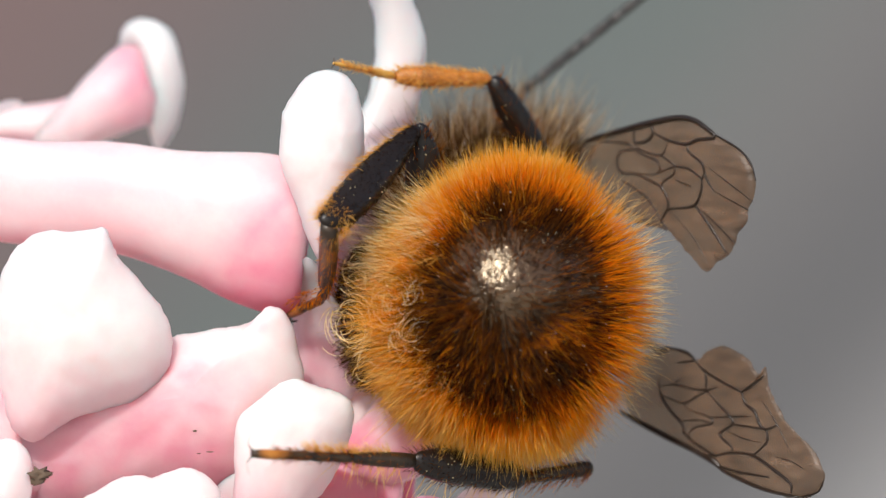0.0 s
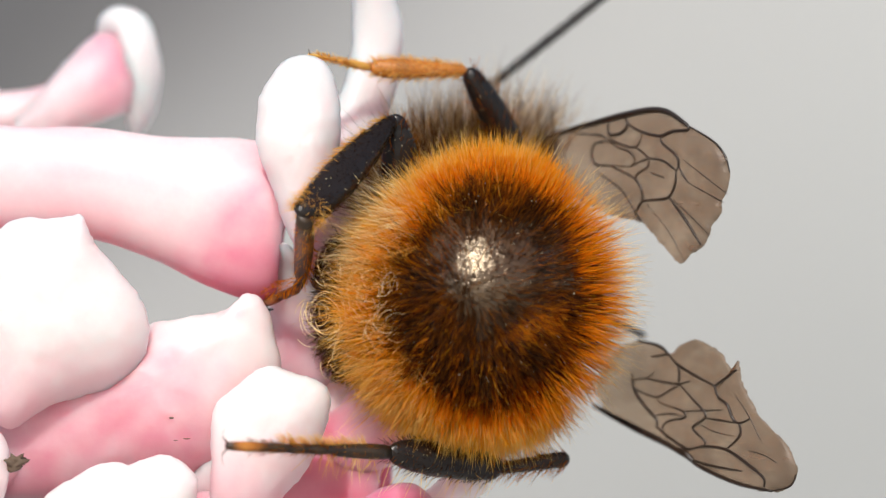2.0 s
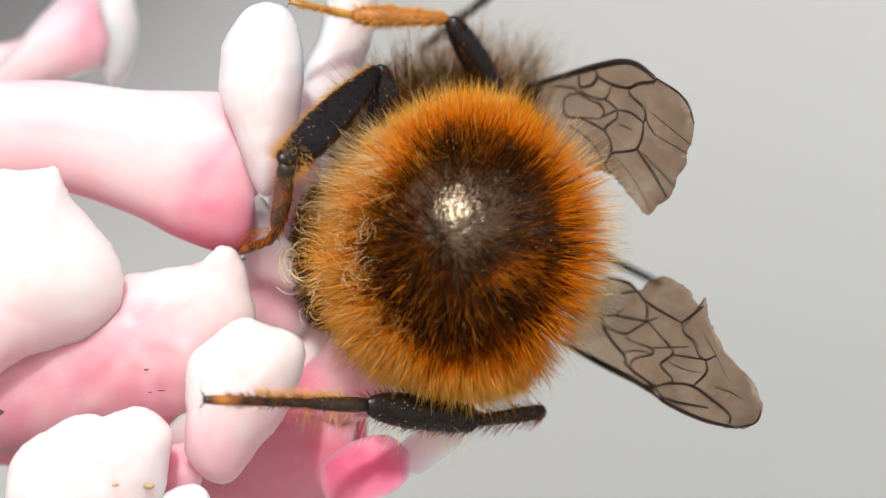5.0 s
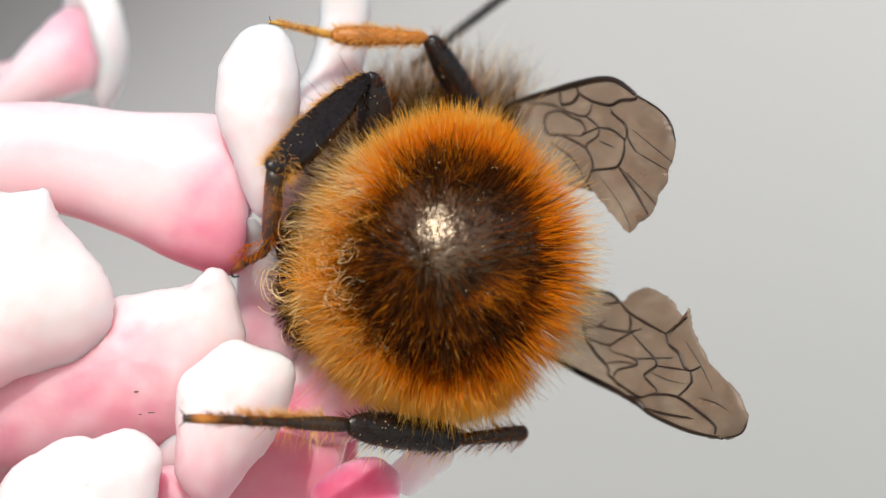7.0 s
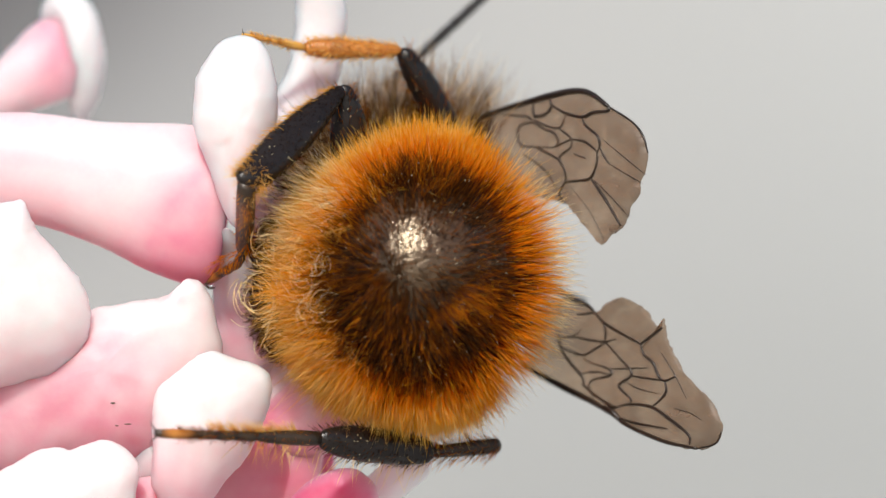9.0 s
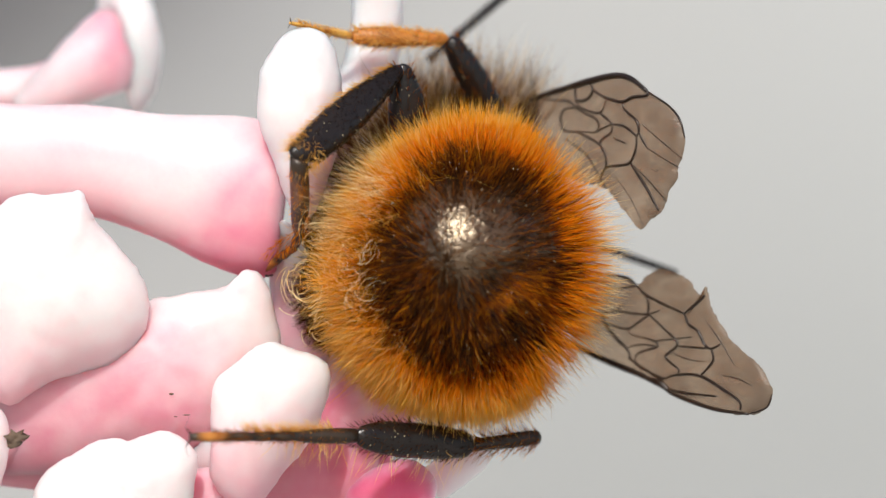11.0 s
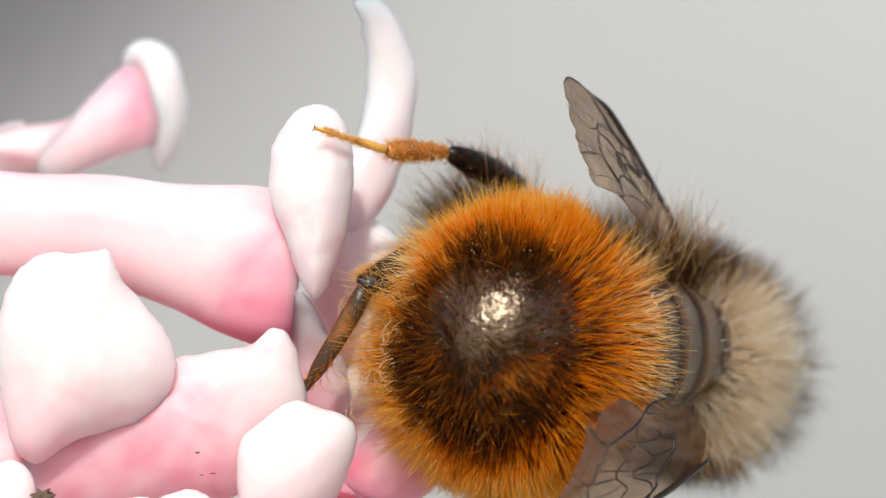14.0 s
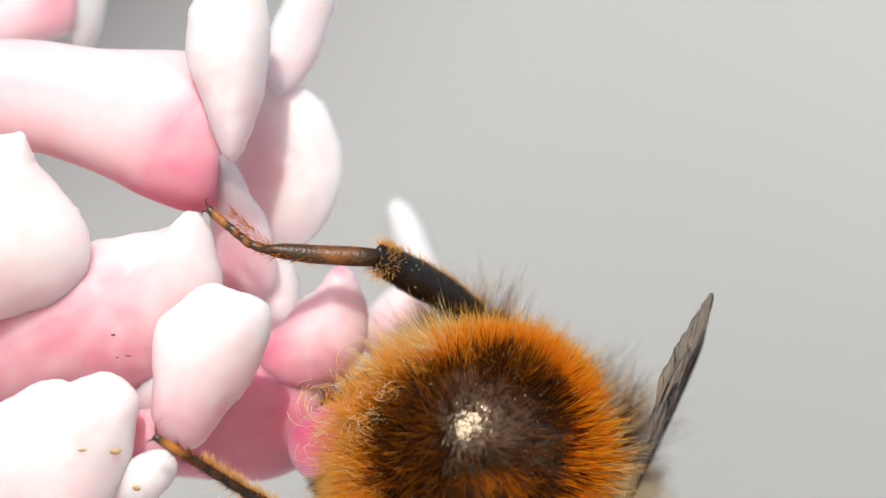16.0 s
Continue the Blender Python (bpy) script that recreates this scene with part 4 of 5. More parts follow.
def leg(name, joints, spec, label):
    """joints: hip, knee, ankle, foot in the bee's space (mm). Thigh, shin and foot are parts of the bee."""
    hip, knee, ankle, foot = [Vector(j) for j in joints]
    l1, l2, l3 = (knee - hip).length, (ankle - knee).length, spec.get("reach", (foot - ankle).length)
    fm, tm, sm = spec["mats"]
    v, f, t = limb(l1 + 0.04, spec["femur"], spec.get("flat", 0.8), seed=1)
    femur = part(name + "_femur", v, f, fm, bee, label + ", thigh", t)
    limb_fur("bristles", femur, l1, [0.95 * q for q in spec["femur"]], 320, spec.get("femur_brush", 0.22), spec["hair"][0], 31, flat=spec.get("flat", 0.8))
    v, f, t = limb(l2 + 0.03, spec["tibia"], spec.get("flat", 0.8), tint=spec.get("shin", 0.5), seed=2, slant=spec.get("slant", 0.0))
    tibia = part(name + "_tibia", v, f, tm, bee, label + ", shin", t)
    bm, rng = bmesh.new(), np.random.default_rng(41)
    for k in range(spec.get("dust", 60)):
        a, y = rng.uniform(0, 6.28), rng.uniform(0.05, 0.95)
        r = float(np.interp(y, np.linspace(0, 1, len(spec["tibia"])), spec["tibia"])) + 0.015
        q = Vector((r * math.cos(a), y * l2, r * spec.get("flat", 0.8) * math.sin(a)))
        bmesh.ops.create_icosphere(bm, subdivisions=1, radius=float(rng.uniform(0.005, 0.012)) * MM, matrix=Matrix.Translation(q * MM))
    me = bpy.data.meshes.new("pollen")
    bm.to_mesh(me)
    bm.free()
    me.materials.append(SPECK)
    dust = new("pollen", me)
    dust.parent = tibia
    tagged(dust, "pale pollen specks", kind="stuff")
    bm = bmesh.new()
    for k in range(45):
        a, y = rng.uniform(0, 6.28), rng.uniform(0.1, 1.0)
        r = float(np.interp(y, np.linspace(0, 1, len(spec["femur"])), spec["femur"])) + 0.012
        q = Vector((r * math.cos(a), y * l1, r * spec.get("flat", 0.8) * math.sin(a)))
        bmesh.ops.create_icosphere(bm, subdivisions=1, radius=float(rng.uniform(0.005, 0.012)) * MM, matrix=Matrix.Translation(q * MM))
    me = bpy.data.meshes.new("pollen")
    bm.to_mesh(me)
    bm.free()
    me.materials.append(SPECK)
    ob = new("pollen", me)
    ob.parent = femur
    tagged(ob, "pale pollen specks", kind="stuff")
    limb_fur("bristles", tibia, l2, [0.95 * q for q in spec["tibia"]], spec.get("count", 300), spec.get("brush", 0.2), spec["hair"][1], 33, flat=spec.get("flat", 0.8), edge=spec.get("edge", False), mat=spec.get("pelt"))
    if "pile" in spec:
        limb_fur("nap", tibia, l2, [0.97 * q for q in spec["tibia"]], spec["pile"], 0.055, 0.07, 38, flat=spec.get("flat", 0.8), label="short dark nap on the shin", shade=(0.6, 1.1), mat=GREY_HAIR)
        limb_fur("end_hair", tibia, l2, [0.0, 0.0, 0.0, 0.0, 0.9 * spec["tibia"][-2], 0.9 * spec["tibia"][-1]], 260, 0.26, 0.6, 39, flat=spec.get("flat", 0.8), label="pale hairs at the end of the shin", lean=0.5, start=0.86, mat=PALE_HAIR)
    if "fringe" in spec:
        limb_fur("fringe", tibia, l2, max(spec["tibia"]) * 0.6, spec["fringe"], 0.6, 0.7, 37, shade=(0.9, 1.1), lean=0.3, edge=True, side=math.pi, label="long pale hairs on the shin", mat=PALE_HAIR)
    # foot: a long first joint, four short ones and a pair of claws
    rr, first = spec["tarsus"], spec.get("first", 0.38)
    swerve = spec.get("bow", ((0.0, 0.0), (1.0, 0.0)))

    def bow(q):
        return float(np.interp(q, [w[0] for w in swerve], [w[1] for w in swerve]))
    v, f, t = jointed(l3, [0.0, first, first + 0.22 * (1 - first), first + 0.42 * (1 - first), first + 0.6 * (1 - first), 1.0], lambda q: rr * (1.2 - 0.25 * q / first if q < first - 0.02 else spec.get("slim", 0.56)), 0.24, tint=spec.get("shade", 0.45), tip=spec.get("tip", 0.1), bow=bow)
    tarsus = part(name + "_tarsus", v, f, sm, bee, label + ", foot", t)
    limb_fur("bristles", tarsus, l3 * 0.86, rr * 0.6, 520, spec.get("tuft", 0.17), spec["hair"][2], 35, shade=(0.8, 1.15), bow=bow, mat=spec.get("pelt") if name == "middle_leg" else None)
    if "comb" in spec:
        limb_fur("tuft", tarsus, l3, rr * 0.7, spec["comb"], 0.24, 0.7, 36, lean=0.7, label="pale golden tufts along the foot", edge=True, start=0.12, stop=0.66, mat=PALE_HAIR, bow=bow)
        limb_fur("underhair", tarsus, l3, rr * 0.6, 40, 0.5, 0.7, 40, lean=0.1, label="long pale hairs below the foot", edge=True, start=0.05, stop=0.5, side=math.pi, mat=PALE_HAIR, bow=bow)
    hook = spec.get("hook", 0.2)
    for side in (-1, 1):
        c = glide([Vector((0, l3 * 0.97, 0)), Vector((side * 0.45 * hook, l3 + 0.25 * hook, 0.03)), Vector((side * hook, l3 + 0.02, 0.0))], 8)
        rings = [[c[k] + Vector((0.024 * (1 - k / 9) * math.cos(a), 0.024 * (1 - k / 9) * math.sin(a), 0.02 * math.sin(a * 1.0))) for a in [0, 1.26, 2.51, 3.77, 5.03]] for k in range(8)]
        v, f = loft(rings)
        part("claw", v, f, UMBER, tarsus, tint=[0.4] * len(v))
    return {"femur": femur, "tibia": tibia, "tarsus": tarsus, "len": (l1, l2, l3), "joints": (hip, knee, ankle, foot)}


MID = {"pelt": PALE_HAIR, "shade": 0.9, "shin": 0.82, "hook": 0.09, "mats": (BLACK, UMBER, AMBER), "femur": [0.15, 0.24, 0.27, 0.24, 0.14], "tibia": [0.08, 0.12, 0.16, 0.18, 0.12], "tarsus": 0.066,
       "hair": (0.3, 0.62, 0.72), "brush": 0.17, "count": 800, "tuft": 0.11, "first": 0.45}
HIND = {"pelt": PALE_HAIR, "edge": True, "slant": 0.6, "dust": 48, "first": 0.62, "shade": 0.52, "tip": 0.15, "reach": 3.15, "mats": (BLACK, BLACK, UMBER), "femur": [0.38, 0.37, 0.34, 0.27, 0.13], "tibia": [0.10, 0.21, 0.30, 0.34, 0.32, 0.24], "pile": 2600,
        "tarsus": 0.165, "hair": (0.3, 0.55, 0.52), "flat": 0.5, "brush": 0.20, "count": 300, "bow": ((0.0, 0.0), (0.35, -0.26), (0.62, -0.42), (0.72, -0.40), (1.0, 0.0))}
HIND2 = {"slim": 0.72, "hook": 0.36, "mats": (UMBER, BLACK, UMBER), "femur": [0.13, 0.14, 0.13, 0.12, 0.10], "tibia": [0.20, 0.28, 0.31, 0.31, 0.28, 0.16], "shade": 0.14, "tip": 0.66, "tarsus": 0.125, "comb": 330,
         "fringe": 36, "hair": (0.36, 0.12, 0.30), "flat": 0.7, "brush": 0.20, "count": 620, "tuft": 0.15, "femur_brush": 0.34}

leg_mid = leg("middle_leg", [own(972, 308, 1.9), own(872, 140, 1.2), own(700, 135, 0.8), own(590, 112, -0.4)], MID, "middle leg, black and amber with pale hair")
leg_hind = leg("hind_leg", [own(790, 335, 1.2), own(742, 222, 0.0), own(590, 392, -2.0), own(512, 552, 0.4)], HIND, "hind leg, flat black shin dusted with pollen")
leg_low = leg("hind_leg", [own(1050, 828, 0.9), own(930, 846, 0.2), own(732, 818, -1.3), own(445, 803, -2.7)], HIND2, "hind leg stretched along the petals, black with golden bristles")


def feeler(name, points, label, thick=0.085):
    """Slender jointed feeler along its own +y; points give its length and first place."""
    a, b = Vector(points[0]), Vector(points[1])
    ln = (b - a).length
    v, f, t = jointed(ln, [k / 12 for k in range(13)], lambda q: thick + 0.010 * math.sin(math.pi * q), 0.16, tint=0.25)
    ob = part(name, v, f, BLACK, bee, label, t)
    ob.matrix_basis = aim(a * MM, b * MM)
    return ob


feeler_up = feeler("antenna", [own(905, 190, 6.4), own(1205, -36, 6.2)], "long black jointed antenna")
feeler_low = feeler("antenna", [own(1000, 530, 6.4), own(1200, 620, 6.2)], "long black jointed antenna", 0.066)


def wing(name, root, slope, outline, veins, label):
    """A thin clear wing in a slanting plane: outline and veins on the plan sheet, root its hinge, slope its fall to the rear."""
    ru, rv, ry = root
    hinge = own(ru, rv, ry)

    def lay(u, v):
        y = ry - slope[0] * (u - ru) * 0.01 - slope[1] * (rv - v) * 0.01
        return own(u, v, y) - hinge
    edge = ring_curve(outline, 240)
    mid = sum((Vector((p.x, p.y, 0)) for p in edge), Vector()) / 240
    verts, faces = [], []
    rows = [1.0, 0.85, 0.65, 0.4, 0.15]
    for lift in (0.006, -0.006):
        for q in rows:
            for p in edge:
                s = mid + (p - mid) * q
                if q == 1.0:
                    s = s + Vector((noise.noise(p * 0.05), noise.noise(p * 0.05 + Vector((9, 0, 0))), 0)) * 2.0 + Vector((noise.noise(p * 0.16), noise.noise(p * 0.16 + Vector((4, 0, 0))), 0)) * 2.5
                b = lay(s.x, s.y)
                rip = 0.045 * noise.noise(Vector((s.x * 0.012, s.y * 0.012, 3.3))) + 0.03 * noise.noise(Vector(((s.x + s.y) * 0.004, (s.x - s.y) * 0.05, 7.7))) + 0.012 * noise.noise(Vector((s.x * 0.04, s.y * 0.04, 1.3)))
                verts.append(b + Vector((0, lift + rip, 0)))
    m, half = 240, 240 * len(rows)
    for side in (0, 1):
        o = side * half
        for k in range(len(rows) - 1):
            for j in range(m):
                a, b = o + k * m + j, o + k * m + (j + 1) % m
                faces.append((a, b, b + m, a + m) if side else (b, a, a + m, b + m))
        k = o + (len(rows) - 1) * m
        faces.append(tuple(range(k, k + m)) if side else tuple(range(k + m - 1, k - 1, -1)))
    for j in range(m):
        a, b = j, (j + 1) % m
        faces.append((a, b, half + b, half + a))
    w = part(name, verts, faces, MEMBRANE, bee, label, [min(1.0, v.length / 2.6) for v in verts])
    w.location = hinge * MM
    for width, pts in veins:
        c = glide([lay(*p) for p in pts], 6 * len(pts))
        n = len(c)
        rings = []
        for k in range(n):
            t = (c[min(k + 1, n - 1)] - c[max(k - 1, 0)]).normalized()
            s = t.cross(Vector((0, 1, 0))).normalized()
            up = s.cross(t)
            r = 1.5 * width * (0.55 + 0.45 * math.sin(math.pi * (k + 0.5) / n))
            rings.append([c[k] + Vector((0, -0.01, 0)) + (s * math.cos(a) + up * math.sin(a)) * r for a in [0, 1.047, 2.094, 3.142, 4.189, 5.236]])
        v, f = loft(rings)
        part("vein", v, f, BLACK, w, tint=[0.8] * len(v))
    return w


def up_plan(pts):
    """Places on the upper wing, in its own half-size units, on the plan sheet."""
    return [(908 + x / 1.99, 172 + y / 1.99) for x, y in pts]


def low_plan(pts):
    return [(1028 + x / 2.15, 551 + y / 2.15) for x, y in pts]


UP_OUT = up_plan([(150, 190), (290, 140), (415, 104), (480, 87), (575, 68), (640, 77), (705, 122), (790, 175), (835, 225), (856, 290), (848, 350), (828, 395), (822, 440), (795, 478), (778, 522), (757, 555),
                  (715, 582), (680, 610), (640, 572), (590, 515), (540, 465), (470, 450), (400, 425), (300, 370), (200, 300)])
UP_VEINS = [(0.040, [(150, 188), (290, 140), (415, 105), (480, 88), (575, 70), (640, 79), (705, 124)]), (0.013, [(705, 124), (790, 176), (835, 226), (855, 290)]),
            (0.034, [(405, 112), (440, 98), (492, 88)]), (0.020, [(425, 108), (430, 155), (470, 152), (494, 122), (482, 92)]), (0.022, [(494, 120), (545, 148), (610, 162), (650, 146), (706, 140), (704, 118)]),
            (0.015, [(430, 155), (440, 178), (500, 200), (530, 194), (548, 152)]), (0.016, [(425, 180), (470, 205), (502, 218), (520, 246), (505, 270)]),
            (0.015, [(425, 180), (378, 190), (367, 228), (382, 262), (430, 266), (505, 270)]), (0.014, [(505, 270), (540, 252), (570, 240)]), (0.014, [(522, 202), (545, 218), (570, 240)]),
            (0.016, [(610, 162), (620, 190), (664, 228), (674, 262), (664, 290)]), (0.015, [(570, 240), (620, 250), (668, 286)]),
            (0.016, [(570, 240), (565, 270), (530, 295), (524, 315), (541, 345), (546, 385), (522, 432)]), (0.015, [(430, 266), (490, 294), (525, 316)]),
            (0.017, [(664, 290), (662, 330), (640, 376), (600, 386), (545, 394), (522, 430)]), (0.018, [(640, 376), (700, 460), (752, 545)]), (0.012, [(672, 264), (690, 300), (712, 332)]),
            (0.009, [(575, 290), (625, 310)]), (0.011, [(385, 290), (470, 350), (522, 430)]), (0.012, [(300, 152), (400, 160), (426, 180)]), (0.016, [(520, 432), (545, 466)]),
            (0.006, [(715, 330), (770, 362), (834, 396)]), (0.006, [(655, 385), (720, 448), (782, 512)]), (0.006, [(690, 245), (760, 300), (846, 366)]), (0.005, [(560, 400), (640, 500), (690, 596)])]
UP_VEINS = [(w, up_plan(p)) for w, p in UP_VEINS]
LO_OUT = low_plan([(190, 400), (235, 430), (330, 482), (430, 532), (560, 622), (700, 686), (830, 713), (900, 692), (928, 640), (916, 580), (872, 512), (812, 455), (766, 390), (737, 335), (716, 290), (712, 250), (700, 213),
                   (690, 243), (672, 236), (656, 214), (640, 184), (600, 158), (540, 132), (482, 154), (440, 186), (380, 150), (320, 134), (230, 180), (160, 290)])
LO_VEINS = [(0.040, [(150, 382), (235, 430), (330, 480), (430, 530), (505, 578)]), (0.026, [(500, 572), (560, 618), (700, 680), (830, 709)]), (0.012, [(830, 709), (900, 690), (925, 642)]),
            (0.044, [(468, 548), (500, 566), (530, 594)]), (0.018, [(385, 458), (430, 498), (502, 545), (530, 548)]), (0.019, [(530, 546), (570, 539), (655, 550), (740, 608), (798, 658), (800, 692)]),
            (0.016, [(530, 590), (600, 612), (715, 632)]), (0.020, [(320, 136), (400, 156), (440, 190)]), (0.014, [(370, 196), (440, 188)]), (0.018, [(440, 190), (470, 226), (540, 270), (612, 308)]),
            (0.017, [(612, 308), (655, 278), (696, 246)]), (0.016, [(470, 226), (478, 262), (474, 300)]), (0.014, [(300, 286), (350, 280), (420, 294), (474, 300), (520, 290)]),
            (0.015, [(302, 320), (390, 350), (440, 325), (480, 304)]), (0.019, [(298, 258), (305, 320), (342, 380), (386, 430), (396, 462)]), (0.010, [(350, 280), (386, 255)]),
            (0.014, [(390, 350), (412, 376), (490, 404), (496, 428), (432, 444), (414, 470), (430, 510)]), (0.012, [(386, 420), (440, 414), (492, 424)]),
            (0.016, [(480, 304), (530, 360), (570, 404), (575, 430), (530, 464), (546, 490), (576, 520), (570, 537)]), (0.010, [(490, 404), (570, 402), (640, 400)]),
            (0.013, [(575, 430), (640, 440), (702, 450)]), (0.018, [(612, 308), (625, 350), (660, 380), (680, 430), (705, 450), (746, 434)]), (0.017, [(705, 450), (711, 490), (690, 520), (655, 550)]),
            (0.007, [(555, 455), (620, 485), (690, 500)]), (0.006, [(740, 555), (800, 572), (850, 602)]), (0.006, [(690, 340), (740, 420), (790, 520)])]
LO_VEINS = [(w, low_plan(p)) for w, p in LO_VEINS]
wing_up = wing("wing", (985, 285, 2.9), (0.9, 0.0), UP_OUT, UP_VEINS, "smoky transparent wing with dark veins and a frayed edge")
wing_low = wing("wing", (1095, 725, 2.4), (0.85, 0.0), LO_OUT, LO_VEINS, "smoky transparent wing with dark veins and a notched edge")

# ---- what moves ----
# seconds, sideways and down (hundredths of a millimetre), then lean forward, roll and turn in degrees
BEE_ROWS = [(0, 0, 0, 0, 0, 0), (1, -2, 4, 0, 0, 0), (2, -3, 8, 0, 0, 0), (2.5, -4, 2, 0, 0, 0), (3, -3, 6, 0, 0, 0), (3.5, 8, 4, 0, 0, 1), (4, 12, 0, 0, 0, 2),
            (5.2, 6, 0, 0, 0, 1), (6.3, -2, 2, 0, 0, 0), (7, -10, -4, 0, 0, 0), (8, -12, 0, 0, 0, 0), (9.3, -18, -2, 0, 0, 0), (10.5, -26, -2, 0, 0, 0),
            (11, -36, -6, 0, 0, 0), (11.5, -25, -2, 0, 0, 0), (12, -16, 2, 0, 0, 0), (12.5, -14, -2, 0, 0, 0), (12.8, -14, -3, 0, 0, 1), (13, -20, -4, 0, 0, 3),
            (13.2, -30, -8, 0, 0, 7), (13.5, -29, 19, 0, 0, 13), (13.8, 5, 32, 0, 0, 19), (14, 14, 33, 0, 0, 22), (14.2, 18, 122, -4, 4, 22), (14.5, 72, 268, -9, 10, 20),
            (15, 78, 321, -12, 16, 18), (15.5, 58, 364, -14, 20, 15), (16, 87, 466, -16, 24, 12)]
# how far waist, thorax and head bend on beyond the abdomen: seconds, degrees
FLEX = [(0, 0), (12.8, 0), (13, 1), (13.2, 5), (13.5, 11), (13.8, 17), (14, 20), (14.2, 20), (14.5, 18), (15, 16), (15.5, 15), (16, 14)]


def bee_pose(t):
    u, v, rx, ry, rz = between(BEE_ROWS, t)
    p = BASE + (BEE_AT + Vector((u * 0.01, 0, -v * 0.01))) * MM
    return pose(*p, rx, ry, -rz)


def times(*tables):
    return sorted({r[0] for t in tables for r in t})


UPPER_ROWS = [(0, 0, 0), (1, 0, -2), (3, 0, -4), (3.5, -3, -5), (4, -8, -3), (5.2, 0, -1), (6.5, 4, 0), (8, 4, -5), (10.5, -3, 1), (11.5, 2, -3), (12.5, -3, -4),
              (13, -18, -4), (13.5, -22, 8), (14, -20, 20), (14.5, -8, -15), (15, -4, -10), (16, -4, -13)]
# the white lobe springs back when the leg lets go
TOP_ROWS = [(0, -8, 0), (3, -10, -2), (3.5, -20, -11), (4, -32, -11), (5.2, -27, -11), (7, -22, -11), (8, -20, -10), (10.5, -10, -9), (11, -6, -9), (12, -18, -9), (12.5, -26, -9),
            (13, -22, -9), (13.5, -14, 0), (14, -12, 2), (14.5, -28, 0), (16, -26, 0)]
THORAX_ROWS = [(0, 0, 0, 0), (13, 0, 0, 0), (13.5, -6, 0, -8), (13.8, 10, 6, -70), (14, 12, 10, -125), (14.5, 0, -10, -90), (16, 0, 0, -60)]
# joints on the plan sheet with their depth, in the flower's space: seconds, hip, knee, ankle, foot
MID_ROWS = [(13.2, (903, 230, 1.8), (823, 110, 1.2), (663, 134, 0.8), (540, 108, -0.5)),
            (13.5, (926, 250, 2.6), (776, 152, 1.2), (640, 190, -0.6), (485, 165, -1.7)), (13.8, (952, 285, 2.6), (797, 193, 1.2), (660, 219, -0.5), (495, 176, -1.7)),
            (14, (915, 292, 2.4), (790, 232, 1.0), (665, 228, -0.6), (498, 172, -1.7)), (14.2, (1010, 376, 2.4), (845, 302, 1.6), (740, 270, 0.8), (635, 250, 0.2)),
            (14.3, (1040, 430, 3.0), (1000, 330, 2.4), (980, 270, 2.4), (940, 250, 2.2)), (14.5, (1010, 640, 3.6), (980, 700, 3.6), (940, 780, 3.6), (900, 850, 3.6)),
            (16, (1010, 960, 3.6), (980, 1020, 3.6), (940, 1100, 3.6), (900, 1170, 3.6))]
HIND_ROWS = [(0, (754, 335, 0.1), (742, 222, -0.2), (590, 392, -2.0), (512, 552, 0.4)), (2, (753, 345, 0.1), (741, 229, -0.2), (588, 400, -2.0), (512, 552, 0.4)),
             (3.5, (765, 348, 0.1), (753, 232, -0.2), (594, 403, -2.0), (508, 548, 0.4)), (4, (770, 348, 0.1), (758, 234, -0.2), (601, 402, -2.0), (505, 548, 0.4)),
             (5.2, (770, 335, 0.1), (758, 224, -0.2), (600, 393, -2.0), (508, 548, 0.4)), (6.5, (769, 325, 0.1), (757, 213, -0.2), (597, 383, -2.0), (510, 546, 0.4)),
             (7, (771, 312, 0.1), (759, 200, -0.2), (594, 372, -2.0), (510, 545, 0.4)), (8, (769, 314, 0.1), (757, 202, -0.2), (592, 374, -2.0), (510, 542, 0.4)),
             (9.3, (764, 314, 0.1), (752, 203, -0.2), (582, 372, -2.0), (508, 545, 0.4)), (10.5, (758, 314, 0.1), (746, 203, -0.2), (570, 370, -2.0), (505, 548, 0.4)),
             (11, (765, 296, 0.1), (753, 182, -0.2), (568, 350, -2.0), (505, 545, 0.4)), (11.5, (764, 310, 0.1), (752, 200, -0.2), (571, 366, -2.0), (506, 545, 0.4)),
             (12, (766, 320, 0.1), (754, 208, -0.2), (574, 378, -2.0), (506, 543, 0.4)), (12.5, (767, 326, 0.1), (755, 214, -0.2), (580, 385, -2.0), (506, 543, 0.4)),
             (13.2, (765, 308, 1.9), (753, 211, 0.6), (597, 378, -1.1), (492, 542, 0.4)),
             (13.5, (850, 330, 0.8), (803, 262, -0.6), (626, 415, -2.0), (522, 566, 0.2)), (13.8, (900, 345, 1.0), (860, 288, -0.2), (655, 425, -1.4), (524, 585, -0.3)),
             (14, (910, 400, 1.9), (868, 345, 1.0), (665, 460, -0.4), (526, 598, -0.1)), (14.2, (945, 470, 1.6), (880, 425, 1.0), (715, 490, -0.2), (530, 560, -0.3)),
             (14.5, (1080, 600, 2.6), (1025, 524, 1.8), (835, 516, 0.1), (505, 545, -0.3)), (15, (1090, 650, 2.6), (1038, 574, 1.8), (850, 586, 0.0), (505, 545, -0.3)),
             (15.5, (1080, 695, 2.6), (1022, 622, 1.8), (850, 596, 0.1), (505, 541, -0.3)), (16, (1060, 795, 2.6), (1008, 727, 1.9), (834, 637, 0.1), (508, 537, -0.3))]
